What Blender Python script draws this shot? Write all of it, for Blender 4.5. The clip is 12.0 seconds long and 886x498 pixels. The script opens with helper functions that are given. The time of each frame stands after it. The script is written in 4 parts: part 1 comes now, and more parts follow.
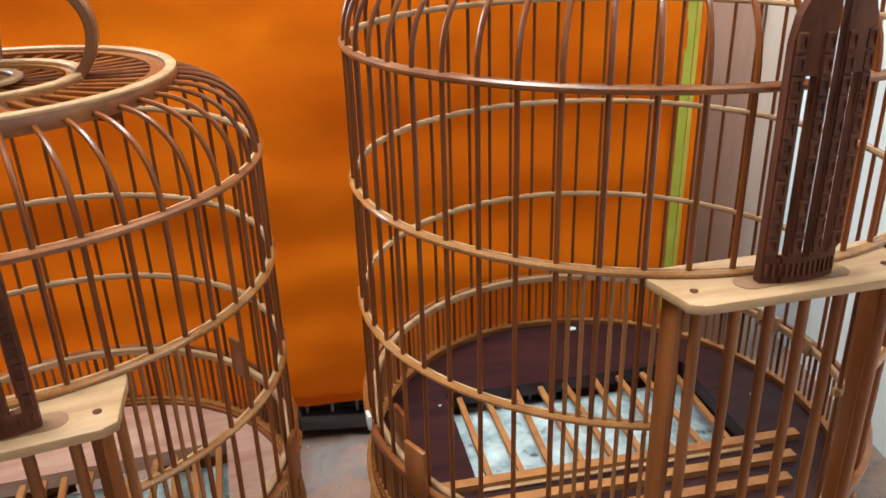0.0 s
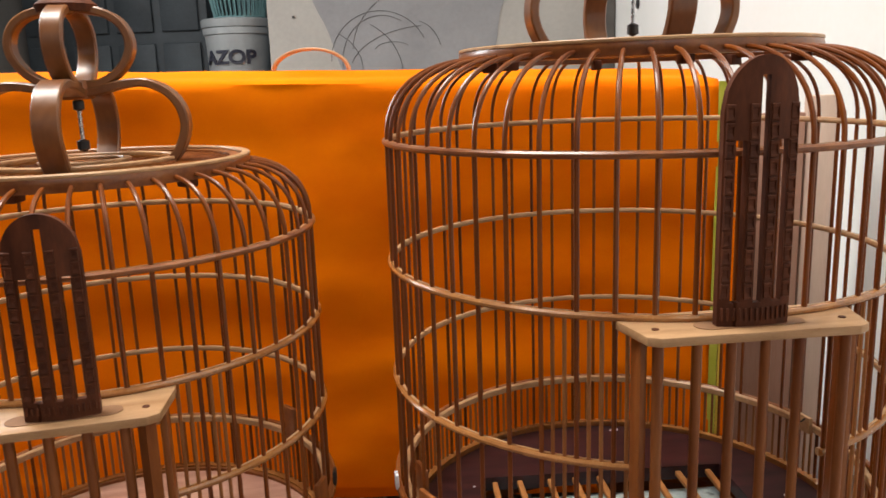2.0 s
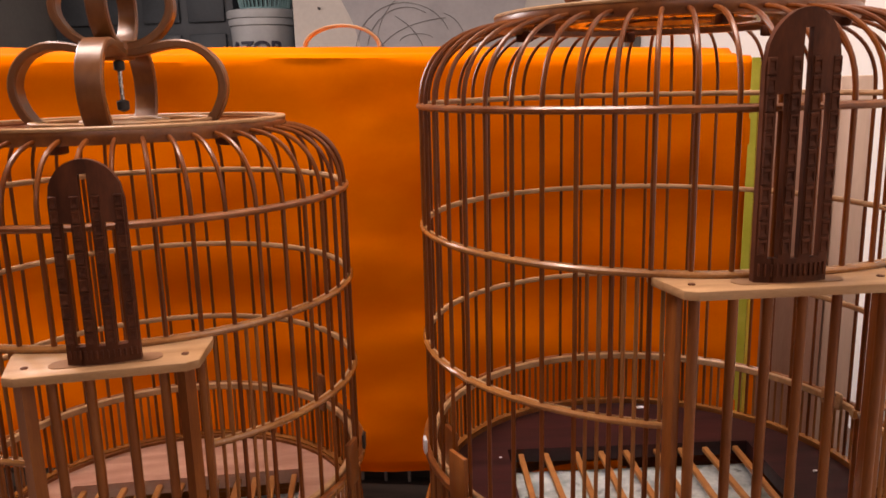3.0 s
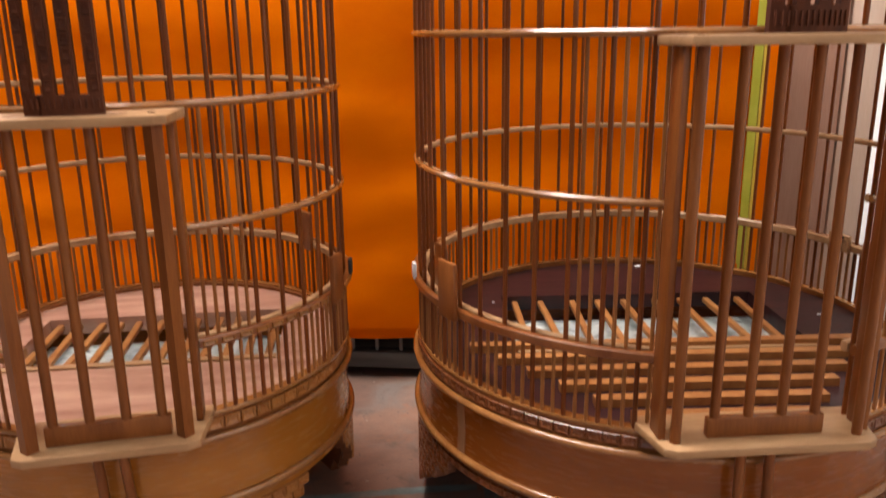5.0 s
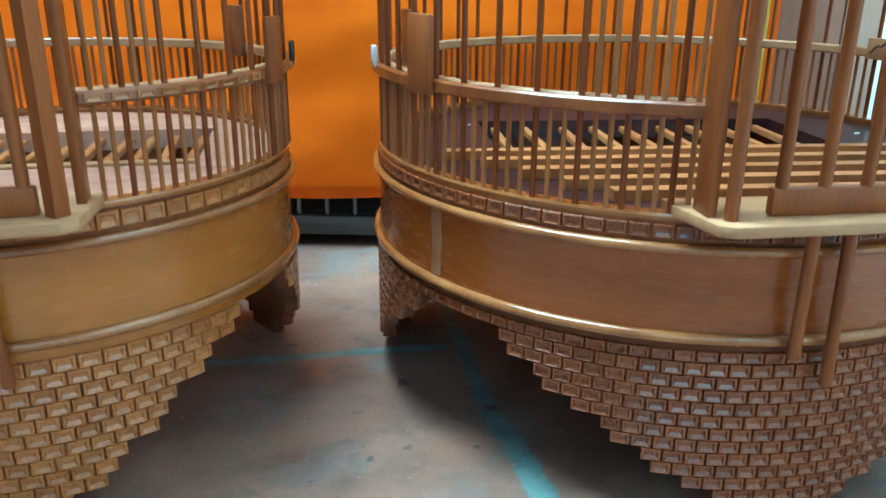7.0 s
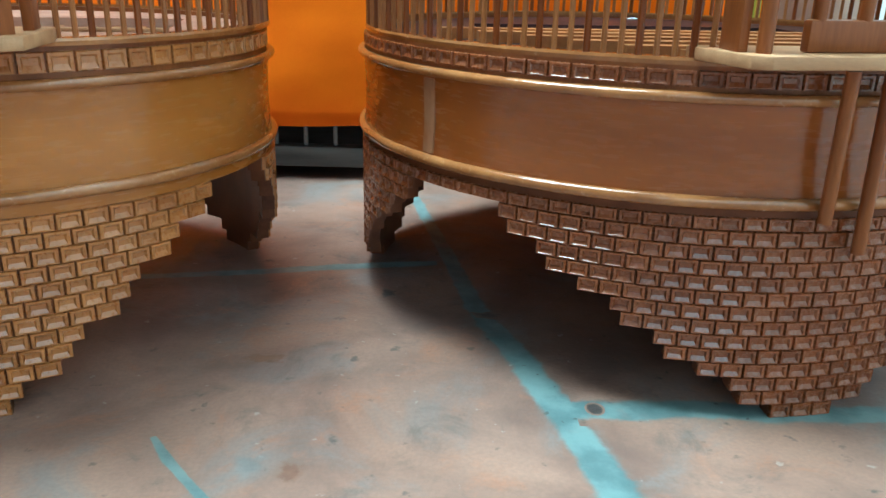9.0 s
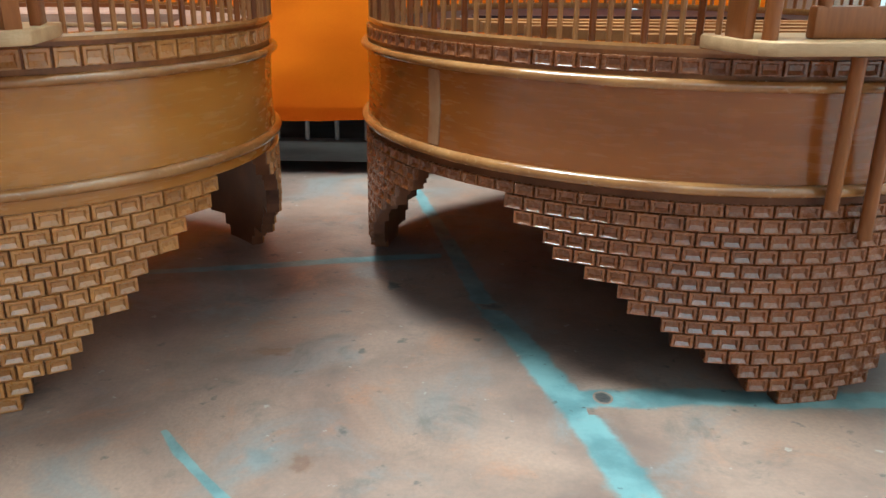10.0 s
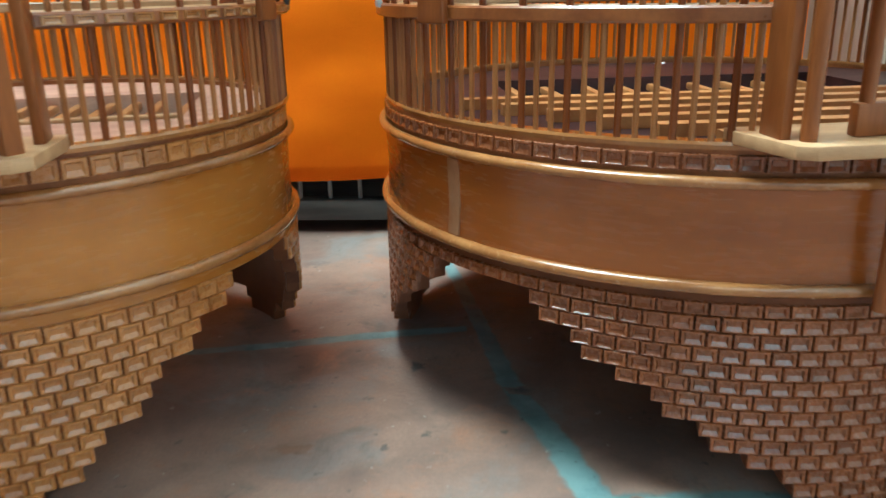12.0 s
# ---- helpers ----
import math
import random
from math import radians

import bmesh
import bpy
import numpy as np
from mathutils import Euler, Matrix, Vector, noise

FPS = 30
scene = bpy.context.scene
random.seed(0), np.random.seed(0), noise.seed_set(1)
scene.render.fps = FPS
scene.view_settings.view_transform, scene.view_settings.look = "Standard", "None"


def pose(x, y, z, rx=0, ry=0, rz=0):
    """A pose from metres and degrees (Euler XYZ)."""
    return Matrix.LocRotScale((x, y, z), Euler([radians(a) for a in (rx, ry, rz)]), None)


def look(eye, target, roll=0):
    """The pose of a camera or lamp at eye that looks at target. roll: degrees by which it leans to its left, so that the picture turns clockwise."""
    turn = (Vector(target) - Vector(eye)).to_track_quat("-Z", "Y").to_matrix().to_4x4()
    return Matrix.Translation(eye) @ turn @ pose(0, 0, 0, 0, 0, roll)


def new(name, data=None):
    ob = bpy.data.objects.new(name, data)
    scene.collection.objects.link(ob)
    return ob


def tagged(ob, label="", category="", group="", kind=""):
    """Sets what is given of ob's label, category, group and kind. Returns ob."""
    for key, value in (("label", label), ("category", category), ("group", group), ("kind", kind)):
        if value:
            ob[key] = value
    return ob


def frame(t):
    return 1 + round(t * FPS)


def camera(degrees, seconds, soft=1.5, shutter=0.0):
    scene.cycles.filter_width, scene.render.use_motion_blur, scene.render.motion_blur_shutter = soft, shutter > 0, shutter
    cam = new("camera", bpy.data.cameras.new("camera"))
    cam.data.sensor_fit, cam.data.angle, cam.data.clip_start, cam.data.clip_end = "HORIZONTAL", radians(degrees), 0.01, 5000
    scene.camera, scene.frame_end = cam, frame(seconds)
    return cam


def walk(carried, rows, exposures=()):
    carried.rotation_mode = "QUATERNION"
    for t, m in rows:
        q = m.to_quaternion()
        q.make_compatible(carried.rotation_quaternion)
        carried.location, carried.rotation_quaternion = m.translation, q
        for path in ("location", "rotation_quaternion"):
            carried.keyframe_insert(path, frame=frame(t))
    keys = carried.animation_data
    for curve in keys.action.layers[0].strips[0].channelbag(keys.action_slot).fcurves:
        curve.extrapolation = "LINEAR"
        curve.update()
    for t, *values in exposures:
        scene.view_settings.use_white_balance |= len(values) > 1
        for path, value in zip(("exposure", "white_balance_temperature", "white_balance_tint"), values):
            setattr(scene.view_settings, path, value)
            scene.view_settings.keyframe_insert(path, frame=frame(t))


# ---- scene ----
cam = camera(58.69, 12.0, shutter=0.5)
# seconds, eye, yaw, pitch, roll
PATH = [
    (0.0, 0.0001, 0.0000, 0.5904, -2.80, -23.64, -1.69),
    (0.5, 0.0091, -0.0252, 0.5535, -1.45, -18.09, -2.57),
    (1.0, 0.0372, -0.0545, 0.5493, 1.33, -13.89, -2.27),
    (1.5, 0.0586, -0.0765, 0.5553, 3.10, -12.26, -2.12),
    (2.0, 0.0606, -0.0905, 0.5507, 4.93, -11.93, -2.01),
    (2.5, 0.0494, -0.0969, 0.5413, 5.79, -11.97, -1.73),
    (4.4, 0.0546, -0.1027, 0.4607, 7.25, -13.19, -1.25),
    (4.5, 0.0546, -0.1015, 0.4552, 7.16, -13.46, -1.18),
    (5.0, 0.0546, -0.0923, 0.4130, 6.43, -15.49, -0.71),
    (5.5, 0.0513, -0.0730, 0.3818, 5.34, -17.75, -0.67),
    (6.0, 0.0364, -0.0470, 0.3348, 4.58, -19.93, -0.63),
    (6.5, 0.0364, -0.0210, 0.3117, 4.74, -20.66, -0.36),
    (7.0, 0.0315, 0.0012, 0.2795, 2.67, -19.50, 0.40),
    (7.5, 0.0235, 0.0124, 0.2520, 1.84, -19.12, 0.58),
    (9.5, 0.0218, 0.0170, 0.2017, 0.61, -19.87, 1.46),
    (10.0, 0.0185, 0.0153, 0.2034, 0.72, -20.00, 0.78),
    (10.5, 0.0200, 0.0105, 0.2070, 1.20, -20.06, 0.05),
    (11.0, 0.0242, -0.0020, 0.2207, 1.92, -19.63, -0.25),
    (11.5, 0.0228, 0.0010, 0.2352, 3.15, -18.66, -0.30),
    (12.0, 0.0222, 0.0435, 0.2336, 3.06, -18.55, -1.09),
]
# seconds, stops, kelvin, tint
EXPOSURES = [(0.0, 0.3, 5750, -2), (0.5, 0.3, 5800, -1), (1.5, 0.15, 5700, -2), (2.2, -0.2, 7500, 20), (2.7, -0.33, 8200, 33), (4.4, -0.15, 7800, 27), (5.0, 0.22, 7200, 18),
             (5.5, 0.48, 6100, 0), (6.0, 0.84, 4600, -25), (6.5, 0.94, 4300, -28), (7.5, 1.0, 4480, -23), (9.5, 1.0, 5000, -17), (10.5, 0.97, 5050, -17), (12.0, 1.0, 5100, -18)]
walk(cam, [(t, pose(x, y, z, 90 + pitch, 0, yaw) @ pose(0, 0, 0, 0, 0, roll)) for t, x, y, z, yaw, pitch, roll in PATH], EXPOSURES)

# ---------------------------------------------------------------- light
world = bpy.data.worlds.new("world")
scene.world = world
world.use_nodes = True
wn = world.node_tree
sky = wn.nodes.new("ShaderNodeTexSky")
sky.sky_type = "NISHITA"
sky.sun_disc = False
sky.sun_elevation, sky.sun_rotation = radians(50), radians(160)
wn.links.new(sky.outputs[0], wn.nodes["Background"].inputs[0])
wn.nodes["Background"].inputs[1].default_value = 0.05


def area(name, eye, target, w, h, watts, colour):
    lamp = bpy.data.lights.new(name, "AREA")
    lamp.shape, lamp.size, lamp.size_y, lamp.energy, lamp.color = "RECTANGLE", w, h, watts, colour
    ob = new(name, lamp)
    ob.matrix_world = look(eye, target)
    return ob


# daylight in the wide shop front, in the window of the west wall, and the broad ceiling lamp panel
area("daylight_front", (0.75, -2.35, 1.95), (0.05, 0.6, 0.2), 2.6, 0.8, 11, (0.92, 0.97, 1.0))
area("daylight_side", (-2.42, 2.1, 1.45), (0.53, 1.6, 0.7), 0.7, 1.2, 45, (0.90, 0.96, 1.0))
area("ceiling_panel_lamp", (-0.70, 0.50, 2.70), (-0.70, 0.50, 0.0), 1.2, 0.9, 108, (1.0, 0.98, 0.95))

# ---------------------------------------------------------------- materials


def material(name, low, high, rough=0.5, scale=30.0, stretch=(1, 1, 1), fine=250.0, bump=0.1, metal=0.0, coat=0.0,
             speck=(), per_piece=0.0, island=False):
    """A surface that wavers between two colours at two scales, with fine relief."""
    m = bpy.data.materials.new(name)
    m.use_nodes = True
    n, l = m.node_tree.nodes, m.node_tree.links
    b = n["Principled BSDF"]
    co = n.new("ShaderNodeTexCoord")
    mp = n.new("ShaderNodeMapping")
    mp.inputs["Scale"].default_value = stretch
    l.new(co.outputs["Object"], mp.inputs[0])
    vec = mp.outputs[0]
    info = n.new("ShaderNodeObjectInfo")
    shift = n.new("ShaderNodeVectorMath")
    shift.operation = "MULTIPLY_ADD"
    comb = n.new("ShaderNodeCombineXYZ")
    for k in range(3):
        l.new(info.outputs["Random"], comb.inputs[k])
    l.new(comb.outputs[0], shift.inputs[0])
    shift.inputs[1].default_value = (7.3, 3.1, 5.7)
    l.new(vec, shift.inputs[2])
    vec = shift.outputs[0]
    big = n.new("ShaderNodeTexNoise")
    big.inputs["Scale"].default_value, big.inputs["Detail"].default_value = scale, 6
    small = n.new("ShaderNodeTexNoise")
    small.inputs["Scale"].default_value, small.inputs["Detail"].default_value = fine, 4
    l.new(vec, big.inputs["Vector"])
    l.new(vec, small.inputs["Vector"])
    mix = n.new("ShaderNodeMath")
    mix.operation = "MULTIPLY_ADD"
    l.new(small.outputs[0], mix.inputs[0])
    mix.inputs[1].default_value = 0.35
    l.new(big.outputs[0], mix.inputs[2])
    fac = mix.outputs[0]
    if per_piece:
        add = n.new("ShaderNodeMath")
        add.operation = "MULTIPLY_ADD"
        if island:
            geo = n.new("ShaderNodeNewGeometry")
            l.new(geo.outputs["Random Per Island"], add.inputs[0])
        else:
            l.new(info.outputs["Random"], add.inputs[0])
        add.inputs[1].default_value = per_piece
        l.new(fac, add.inputs[2])
        fac = add.outputs[0]
    ramp = n.new("ShaderNodeMapRange")
    ramp.inputs[1].default_value, ramp.inputs[2].default_value = 0.42, 0.92 + per_piece
    l.new(fac, ramp.inputs[0])
    col = n.new("ShaderNodeMix")
    col.data_type = "RGBA"
    col.inputs[6].default_value, col.inputs[7].default_value = (*low, 1), (*high, 1)
    l.new(ramp.outputs[0], col.inputs[0])
    out = col.outputs[2]
    for colour, size, amount in speck:
        spots = n.new("ShaderNodeTexNoise")
        spots.inputs["Scale"].default_value, spots.inputs["Detail"].default_value = size, 5
        l.new(vec, spots.inputs["Vector"])
        th = n.new("ShaderNodeMapRange")
        th.inputs[1].default_value, th.inputs[2].default_value = 1 - amount, 1 - amount + 0.1
        l.new(spots.outputs[0], th.inputs[0])
        c2 = n.new("ShaderNodeMix")
        c2.data_type = "RGBA"
        l.new(th.outputs[0], c2.inputs[0])
        l.new(out, c2.inputs[6])
        c2.inputs[7].default_value = (*colour, 1)
        out = c2.outputs[2]
    l.new(out, b.inputs["Base Color"])
    rr = n.new("ShaderNodeMapRange")
    rr.inputs[3].default_value, rr.inputs[4].default_value = max(rough - 0.08, 0.03), min(rough + 0.12, 1)
    l.new(small.outputs[0], rr.inputs[0])
    l.new(rr.outputs[0], b.inputs["Roughness"])
    b.inputs["Metallic"].default_value = metal
    if coat:
        b.inputs["Coat Weight"].default_value, b.inputs["Coat Roughness"].default_value = coat, 0.12
    bp = n.new("ShaderNodeBump")
    bp.inputs["Strength"].default_value, bp.inputs["Distance"].default_value = bump, 0.002
    l.new(mix.outputs[0], bp.inputs["Height"])
    l.new(bp.outputs[0], b.inputs["Normal"])
    return m


M_BAR = material("varnished_bar", (0.098, 0.020, 0.003), (0.265, 0.072, 0.011), 0.3, 25, (1, 1, 0.15), 300, 0.05, coat=0.15, per_piece=0.35)
M_RING = material("varnished_ring", (0.14, 0.035, 0.008), (0.30, 0.10, 0.025), 0.3, 60, fine=400, bump=0.05, coat=0.2)
M_PALE = material("pale_bamboo", (0.33, 0.170, 0.076), (0.55, 0.335, 0.175), 0.42, 18, (1, 6, 6), 300, 0.08, coat=0.1)
M_BAND = material("varnished_band", (0.225, 0.056, 0.007), (0.305, 0.086, 0.011), 0.24, 7, (1, 1, 7), 60, 0.006, coat=0.35)
M_BRICK = material("carved_bamboo", (0.125, 0.032, 0.009), (0.27, 0.086, 0.027), 0.25, 40, fine=500, bump=0.06, coat=0.35, per_piece=0.22)
M_BRICK_JOINED = material("carved_bamboo_far", (0.125, 0.032, 0.009), (0.27, 0.086, 0.027), 0.25, 40, fine=500, bump=0.06, coat=0.35, per_piece=0.22, island=True)
M_GOLD = material("golden_moulding", (0.23, 0.080, 0.020), (0.41, 0.180, 0.055), 0.22, 40, fine=400, bump=0.04, coat=0.6)
M_BRICK_TAN = material("tan_carved_bamboo", (0.25, 0.083, 0.017), (0.45, 0.185, 0.050), 0.27, 40, fine=500, bump=0.06, coat=0.35, per_piece=0.22)
M_BRICK_TAN_JOINED = material("tan_carved_bamboo_far", (0.25, 0.083, 0.017), (0.45, 0.185, 0.050), 0.27, 40, fine=500, bump=0.06, coat=0.35, per_piece=0.22, island=True)
M_BAND_TAN = material("golden_band", (0.325, 0.112, 0.015), (0.43, 0.160, 0.024), 0.24, 7, (1, 1, 7), 60, 0.006, coat=0.35)
M_SCUFF = material("scuffed_joint", (0.21, 0.062, 0.012), (0.40, 0.22, 0.12), 0.35, 70, (1, 1, 0.5), 420, 0.1)
M_BAR_TAN = material("lighter_bar", (0.21, 0.067, 0.016), (0.41, 0.170, 0.052), 0.36, 25, (1, 1, 0.15), 300, 0.05, coat=0.2, per_piece=0.35)
M_BACK = material("carved_joint", (0.085, 0.023, 0.007), (0.17, 0.053, 0.017), 0.45, 40, fine=400, bump=0.1)
M_POST = material("varnished_post", (0.15, 0.040, 0.009), (0.31, 0.105, 0.027), 0.36, 20, (3, 3, 0.4), 250, 0.06, coat=0.1)
M_DARK = material("dark_carved_wood", (0.048, 0.013, 0.006), (0.135, 0.040, 0.016), 0.6, 40, (2, 2, 0.6), 300, 0.12)
M_TRAY = material("purple_stained_board", (0.015, 0.006, 0.007), (0.056, 0.017, 0.018), 0.4, 14, (1, 5, 3), 160, 0.08, coat=0.1)
M_PINK = material("pink_grained_board", (0.33, 0.145, 0.10), (0.60, 0.36, 0.26), 0.45, 9, (1.2, 8, 4), 120, 0.08, coat=0.1)
M_STRIP = material("bent_bamboo_strip", (0.115, 0.036, 0.010), (0.235, 0.090, 0.026), 0.34, 22, (1, 1, 0.5), 260, 0.06, coat=0.12)
M_SOCKET = material("worn_slot", (0.17, 0.075, 0.032), (0.32, 0.165, 0.08), 0.5, 40, fine=300, bump=0.1)
M_SLAT = material("orange_slat", (0.29, 0.100, 0.027), (0.50, 0.225, 0.075), 0.45, 20, (0.5, 4, 4), 250, 0.08, coat=0.1, per_piece=0.25)
M_TRAYSHEET = material("mottled_tray_sheet", (0.20, 0.27, 0.29), (0.75, 0.82, 0.80), 0.3, 45, fine=160, bump=0.15, speck=[((0.05, 0.06, 0.06), 60, 0.38)])
M_CLOTH = material("orange_cloth", (0.72, 0.122, 0.0), (0.97, 0.228, 0.001), 0.85, 5, (1, 1, 2.2), 900, 0.12)
M_GREEN = material("lime_trim", (0.42, 0.45, 0.03), (0.60, 0.60, 0.08), 0.7, 30, fine=900, bump=0.1)
M_YELLOW = material("yellow_trim", (0.62, 0.42, 0.03), (0.75, 0.55, 0.08), 0.7, 30, fine=900, bump=0.1)
M_WALL = material("white_plaster", (0.83, 0.84, 0.81), (0.90, 0.905, 0.88), 0.75, 3.0, fine=60, bump=0.06)
# for surfaces out of view: dark so that little light bounces back
M_DIM = material("low_bounce_paint", (0.10, 0.10, 0.097), (0.16, 0.16, 0.153), 0.8, 2.0, fine=40, bump=0.05)
M_BEIGE = material("stained_plaster", (0.34, 0.325, 0.30), (0.46, 0.44, 0.41), 0.8, 2.0, fine=50, bump=0.06)
M_GREY = material("grey_render_patch", (0.22, 0.22, 0.23), (0.31, 0.31, 0.32), 0.85, 4, fine=60, bump=0.08)
M_PANEL = material("brown_board", (0.28, 0.13, 0.08), (0.42, 0.23, 0.16), 0.55, 6, (6, 1, 0.5), 120, 0.06)
M_PANEL_PALE = material("pale_board", (0.52, 0.36, 0.27), (0.66, 0.50, 0.40), 0.55, 6, (6, 1, 0.5), 120, 0.06)


def cement_floor(name="worn_red_cement", paint=None, size=70):
    """Worn red cement: soft grey-blue and pink clouds, rusty spots, fine grit and pits; paint: two colours of a coat that has worn off in places."""
    m = bpy.data.materials.new(name)
    m.use_nodes = True
    n, l = m.node_tree.nodes, m.node_tree.links
    b = n["Principled BSDF"]
    co = n.new("ShaderNodeTexCoord").outputs["Object"]

    def cloud(scale, detail, low, high, rough=0.55, warp=0.0):
        t = n.new("ShaderNodeTexNoise")
        t.inputs["Scale"].default_value, t.inputs["Detail"].default_value, t.inputs["Roughness"].default_value, t.inputs["Distortion"].default_value = scale, detail, rough, warp
        l.new(co, t.inputs["Vector"])
        r = n.new("ShaderNodeMapRange")
        r.interpolation_type = "SMOOTHSTEP"
        r.inputs[1].default_value, r.inputs[2].default_value = low, high
        l.new(t.outputs[0], r.inputs[0])
        return r.outputs[0]

    def over(under, colour, fac, most=1.0):
        k = n.new("ShaderNodeMath")
        k.operation = "MULTIPLY"
        l.new(fac, k.inputs[0])
        k.inputs[1].default_value = most
        c = n.new("ShaderNodeMix")
        c.data_type = "RGBA"
        l.new(k.outputs[0], c.inputs[0])
        if isinstance(under, tuple):
            c.inputs[6].default_value = (*under, 1)
        else:
            l.new(under, c.inputs[6])
        c.inputs[7].default_value = (*colour, 1)
        return c.outputs[2]

    c = over((0.160, 0.097, 0.076), (0.320, 0.195, 0.142), cloud(9, 6, 0.36, 0.66, 0.6, 0.4))
    c = over(c, (0.200, 0.180, 0.168), cloud(13, 6, 0.49, 0.66, 0.65, 0.8), 0.75)
    c = over(c, (0.320, 0.150, 0.088), cloud(19, 6, 0.53, 0.70, 0.7, 0.5), 0.8)
    c = over(c, (0.100, 0.080, 0.070), cloud(24, 7, 0.53, 0.72, 0.7, 0.6), 0.75)
    c = over(c, (0.060, 0.052, 0.048), cloud(75, 4, 0.64, 0.72), 0.75)
    c = over(c, (0.420, 0.380, 0.340), cloud(120, 3, 0.68, 0.74), 0.6)
    grit = cloud(420, 3, 0.30, 0.70)
    c = over(c, (0.130, 0.095, 0.080), grit, 0.22)
    if paint:
        p = over(paint[0], paint[1], cloud(38, 5, 0.35, 0.65))
        p = over(p, (0.20, 0.18, 0.165), cloud(26, 6, 0.58, 0.70), 0.7)
        p = over(p, (0.05, 0.055, 0.055), cloud(150, 2, 0.68, 0.73), 0.8)
        at = n.new("ShaderNodeAttribute")
        at.attribute_name = "coat"
        t = n.new("ShaderNodeTexNoise")
        t.inputs["Scale"].default_value, t.inputs["Detail"].default_value, t.inputs["Roughness"].default_value = size, 7, 0.65
        l.new(co, t.inputs["Vector"])
        add = n.new("ShaderNodeMath")
        add.operation = "MULTIPLY_ADD"
        l.new(t.outputs[0], add.inputs[0])
        add.inputs[1].default_value = 1.5
        l.new(at.outputs["Fac"], add.inputs[2])
        r = n.new("ShaderNodeMapRange")
        r.interpolation_type = "SMOOTHSTEP"
        r.inputs[1].default_value, r.inputs[2].default_value, r.inputs[4].default_value = 0.95, 1.55, paint[2]
        l.new(add.outputs[0], r.inputs[0])
        k = n.new("ShaderNodeMix")
        k.data_type = "RGBA"
        l.new(r.outputs[0], k.inputs[0])
        l.new(c, k.inputs[6])
        l.new(p, k.inputs[7])
        c = k.outputs[2]
    l.new(c, b.inputs["Base Color"])
    rr = n.new("ShaderNodeMapRange")
    rr.inputs[3].default_value, rr.inputs[4].default_value = 0.36, 0.58
    l.new(cloud(17, 5, 0.3, 0.7), rr.inputs[0])
    l.new(rr.outputs[0], b.inputs["Roughness"])
    bp = n.new("ShaderNodeBump")
    bp.inputs["Strength"].default_value, bp.inputs["Distance"].default_value = 0.14, 0.002
    h = n.new("ShaderNodeMath")
    h.operation = "MULTIPLY_ADD"
    l.new(grit, h.inputs[0])
    h.inputs[1].default_value = 0.25
    l.new(cloud(30, 6, 0.2, 0.8), h.inputs[2])
    l.new(h.outputs[0], bp.inputs["Height"])
    l.new(bp.outputs[0], b.inputs["Normal"])
    return m


M_FLOOR = cement_floor()
M_STAIN = cement_floor("brown_stain", ((0.10, 0.050, 0.030), (0.20, 0.10, 0.06), 0.9), 200)
M_TEAL = cement_floor("worn_teal_paint", ((0.090, 0.150, 0.155), (0.170, 0.255, 0.252), 0.95), 70)
M_SPOT = cement_floor("dark_grey_spot", ((0.03, 0.032, 0.033), (0.08, 0.08, 0.08), 0.9), 200)
M_GREYWASH = cement_floor("bluish_grey_stain", ((0.12, 0.13, 0.13), (0.20, 0.21, 0.205), 0.6), 60)
# dark colour that stands for the shadow at the door jamb
M_JAMB_SHADOW = material("jamb_shadow_colour", (0.06, 0.055, 0.05), (0.12, 0.11, 0.10), 0.6, 10)
M_BLACK = material("black_plastic", (0.012, 0.012, 0.013), (0.03, 0.03, 0.032), 0.4, 30)
M_STEEL = material("steel", (0.45, 0.46, 0.47), (0.65, 0.66, 0.67), 0.25, 30, metal=1.0)
# grey crate wood, darkened in colour for the shade under the cloth
M_SHADED_RAIL = material("shaded_grey_wood", (0.045, 0.043, 0.040), (0.11, 0.105, 0.095), 0.6, 20, (0.5, 4, 4), 200, 0.1)
M_GREYPEG = material("grey_peg", (0.22, 0.22, 0.21), (0.34, 0.33, 0.31), 0.6, 20)
M_BUCKET = material("grey_white_plastic", (0.27, 0.29, 0.30), (0.36, 0.385, 0.395), 0.45, 6, fine=60, bump=0.02)
M_INK = material("navy_print", (0.012, 0.014, 0.03), (0.03, 0.032, 0.05), 0.6, 30)
M_BASKET = material("teal_plastic", (0.09, 0.21, 0.225), (0.15, 0.29, 0.305), 0.45, 20, bump=0.02)
# blue-grey with the dimness of the alcove put into the colour
M_SHELF = material("dimmed_blue_grey", (0.022, 0.031, 0.039), (0.055, 0.070, 0.083), 0.55, 5, fine=80, bump=0.05)
M_PENCIL = material("pencil_line", (0.11, 0.11, 0.115), (0.19, 0.19, 0.195), 0.8, 40)
M_WHITEPLASTIC = material("white_latch_plastic", (0.62, 0.64, 0.68), (0.74, 0.76, 0.8), 0.4, 40, bump=0.02)

for m, gloss in ((M_BAR, 0.3), (M_BAR_TAN, 0.3), (M_POST, 0.3), (M_DARK, 0.2), (M_TRAY, 0.25), (M_CLOTH, 0.08), (M_SLAT, 0.3), (M_PALE, 0.3), (M_BACK, 0.3)):
    m.node_tree.nodes["Principled BSDF"].inputs["Specular IOR Level"].default_value = gloss

# ---------------------------------------------------------------- mesh tools


def mesh_of(name, bm, mat, smooth=True):
    me = bpy.data.meshes.new(name)
    bmesh.ops.recalc_face_normals(bm, faces=bm.faces)
    bm.to_mesh(me)
    bm.free()
    me.materials.append(mat)
    if smooth:
        for p in me.polygons:
            p.use_smooth = True
        me.set_sharp_from_angle(angle=radians(38))
    return me


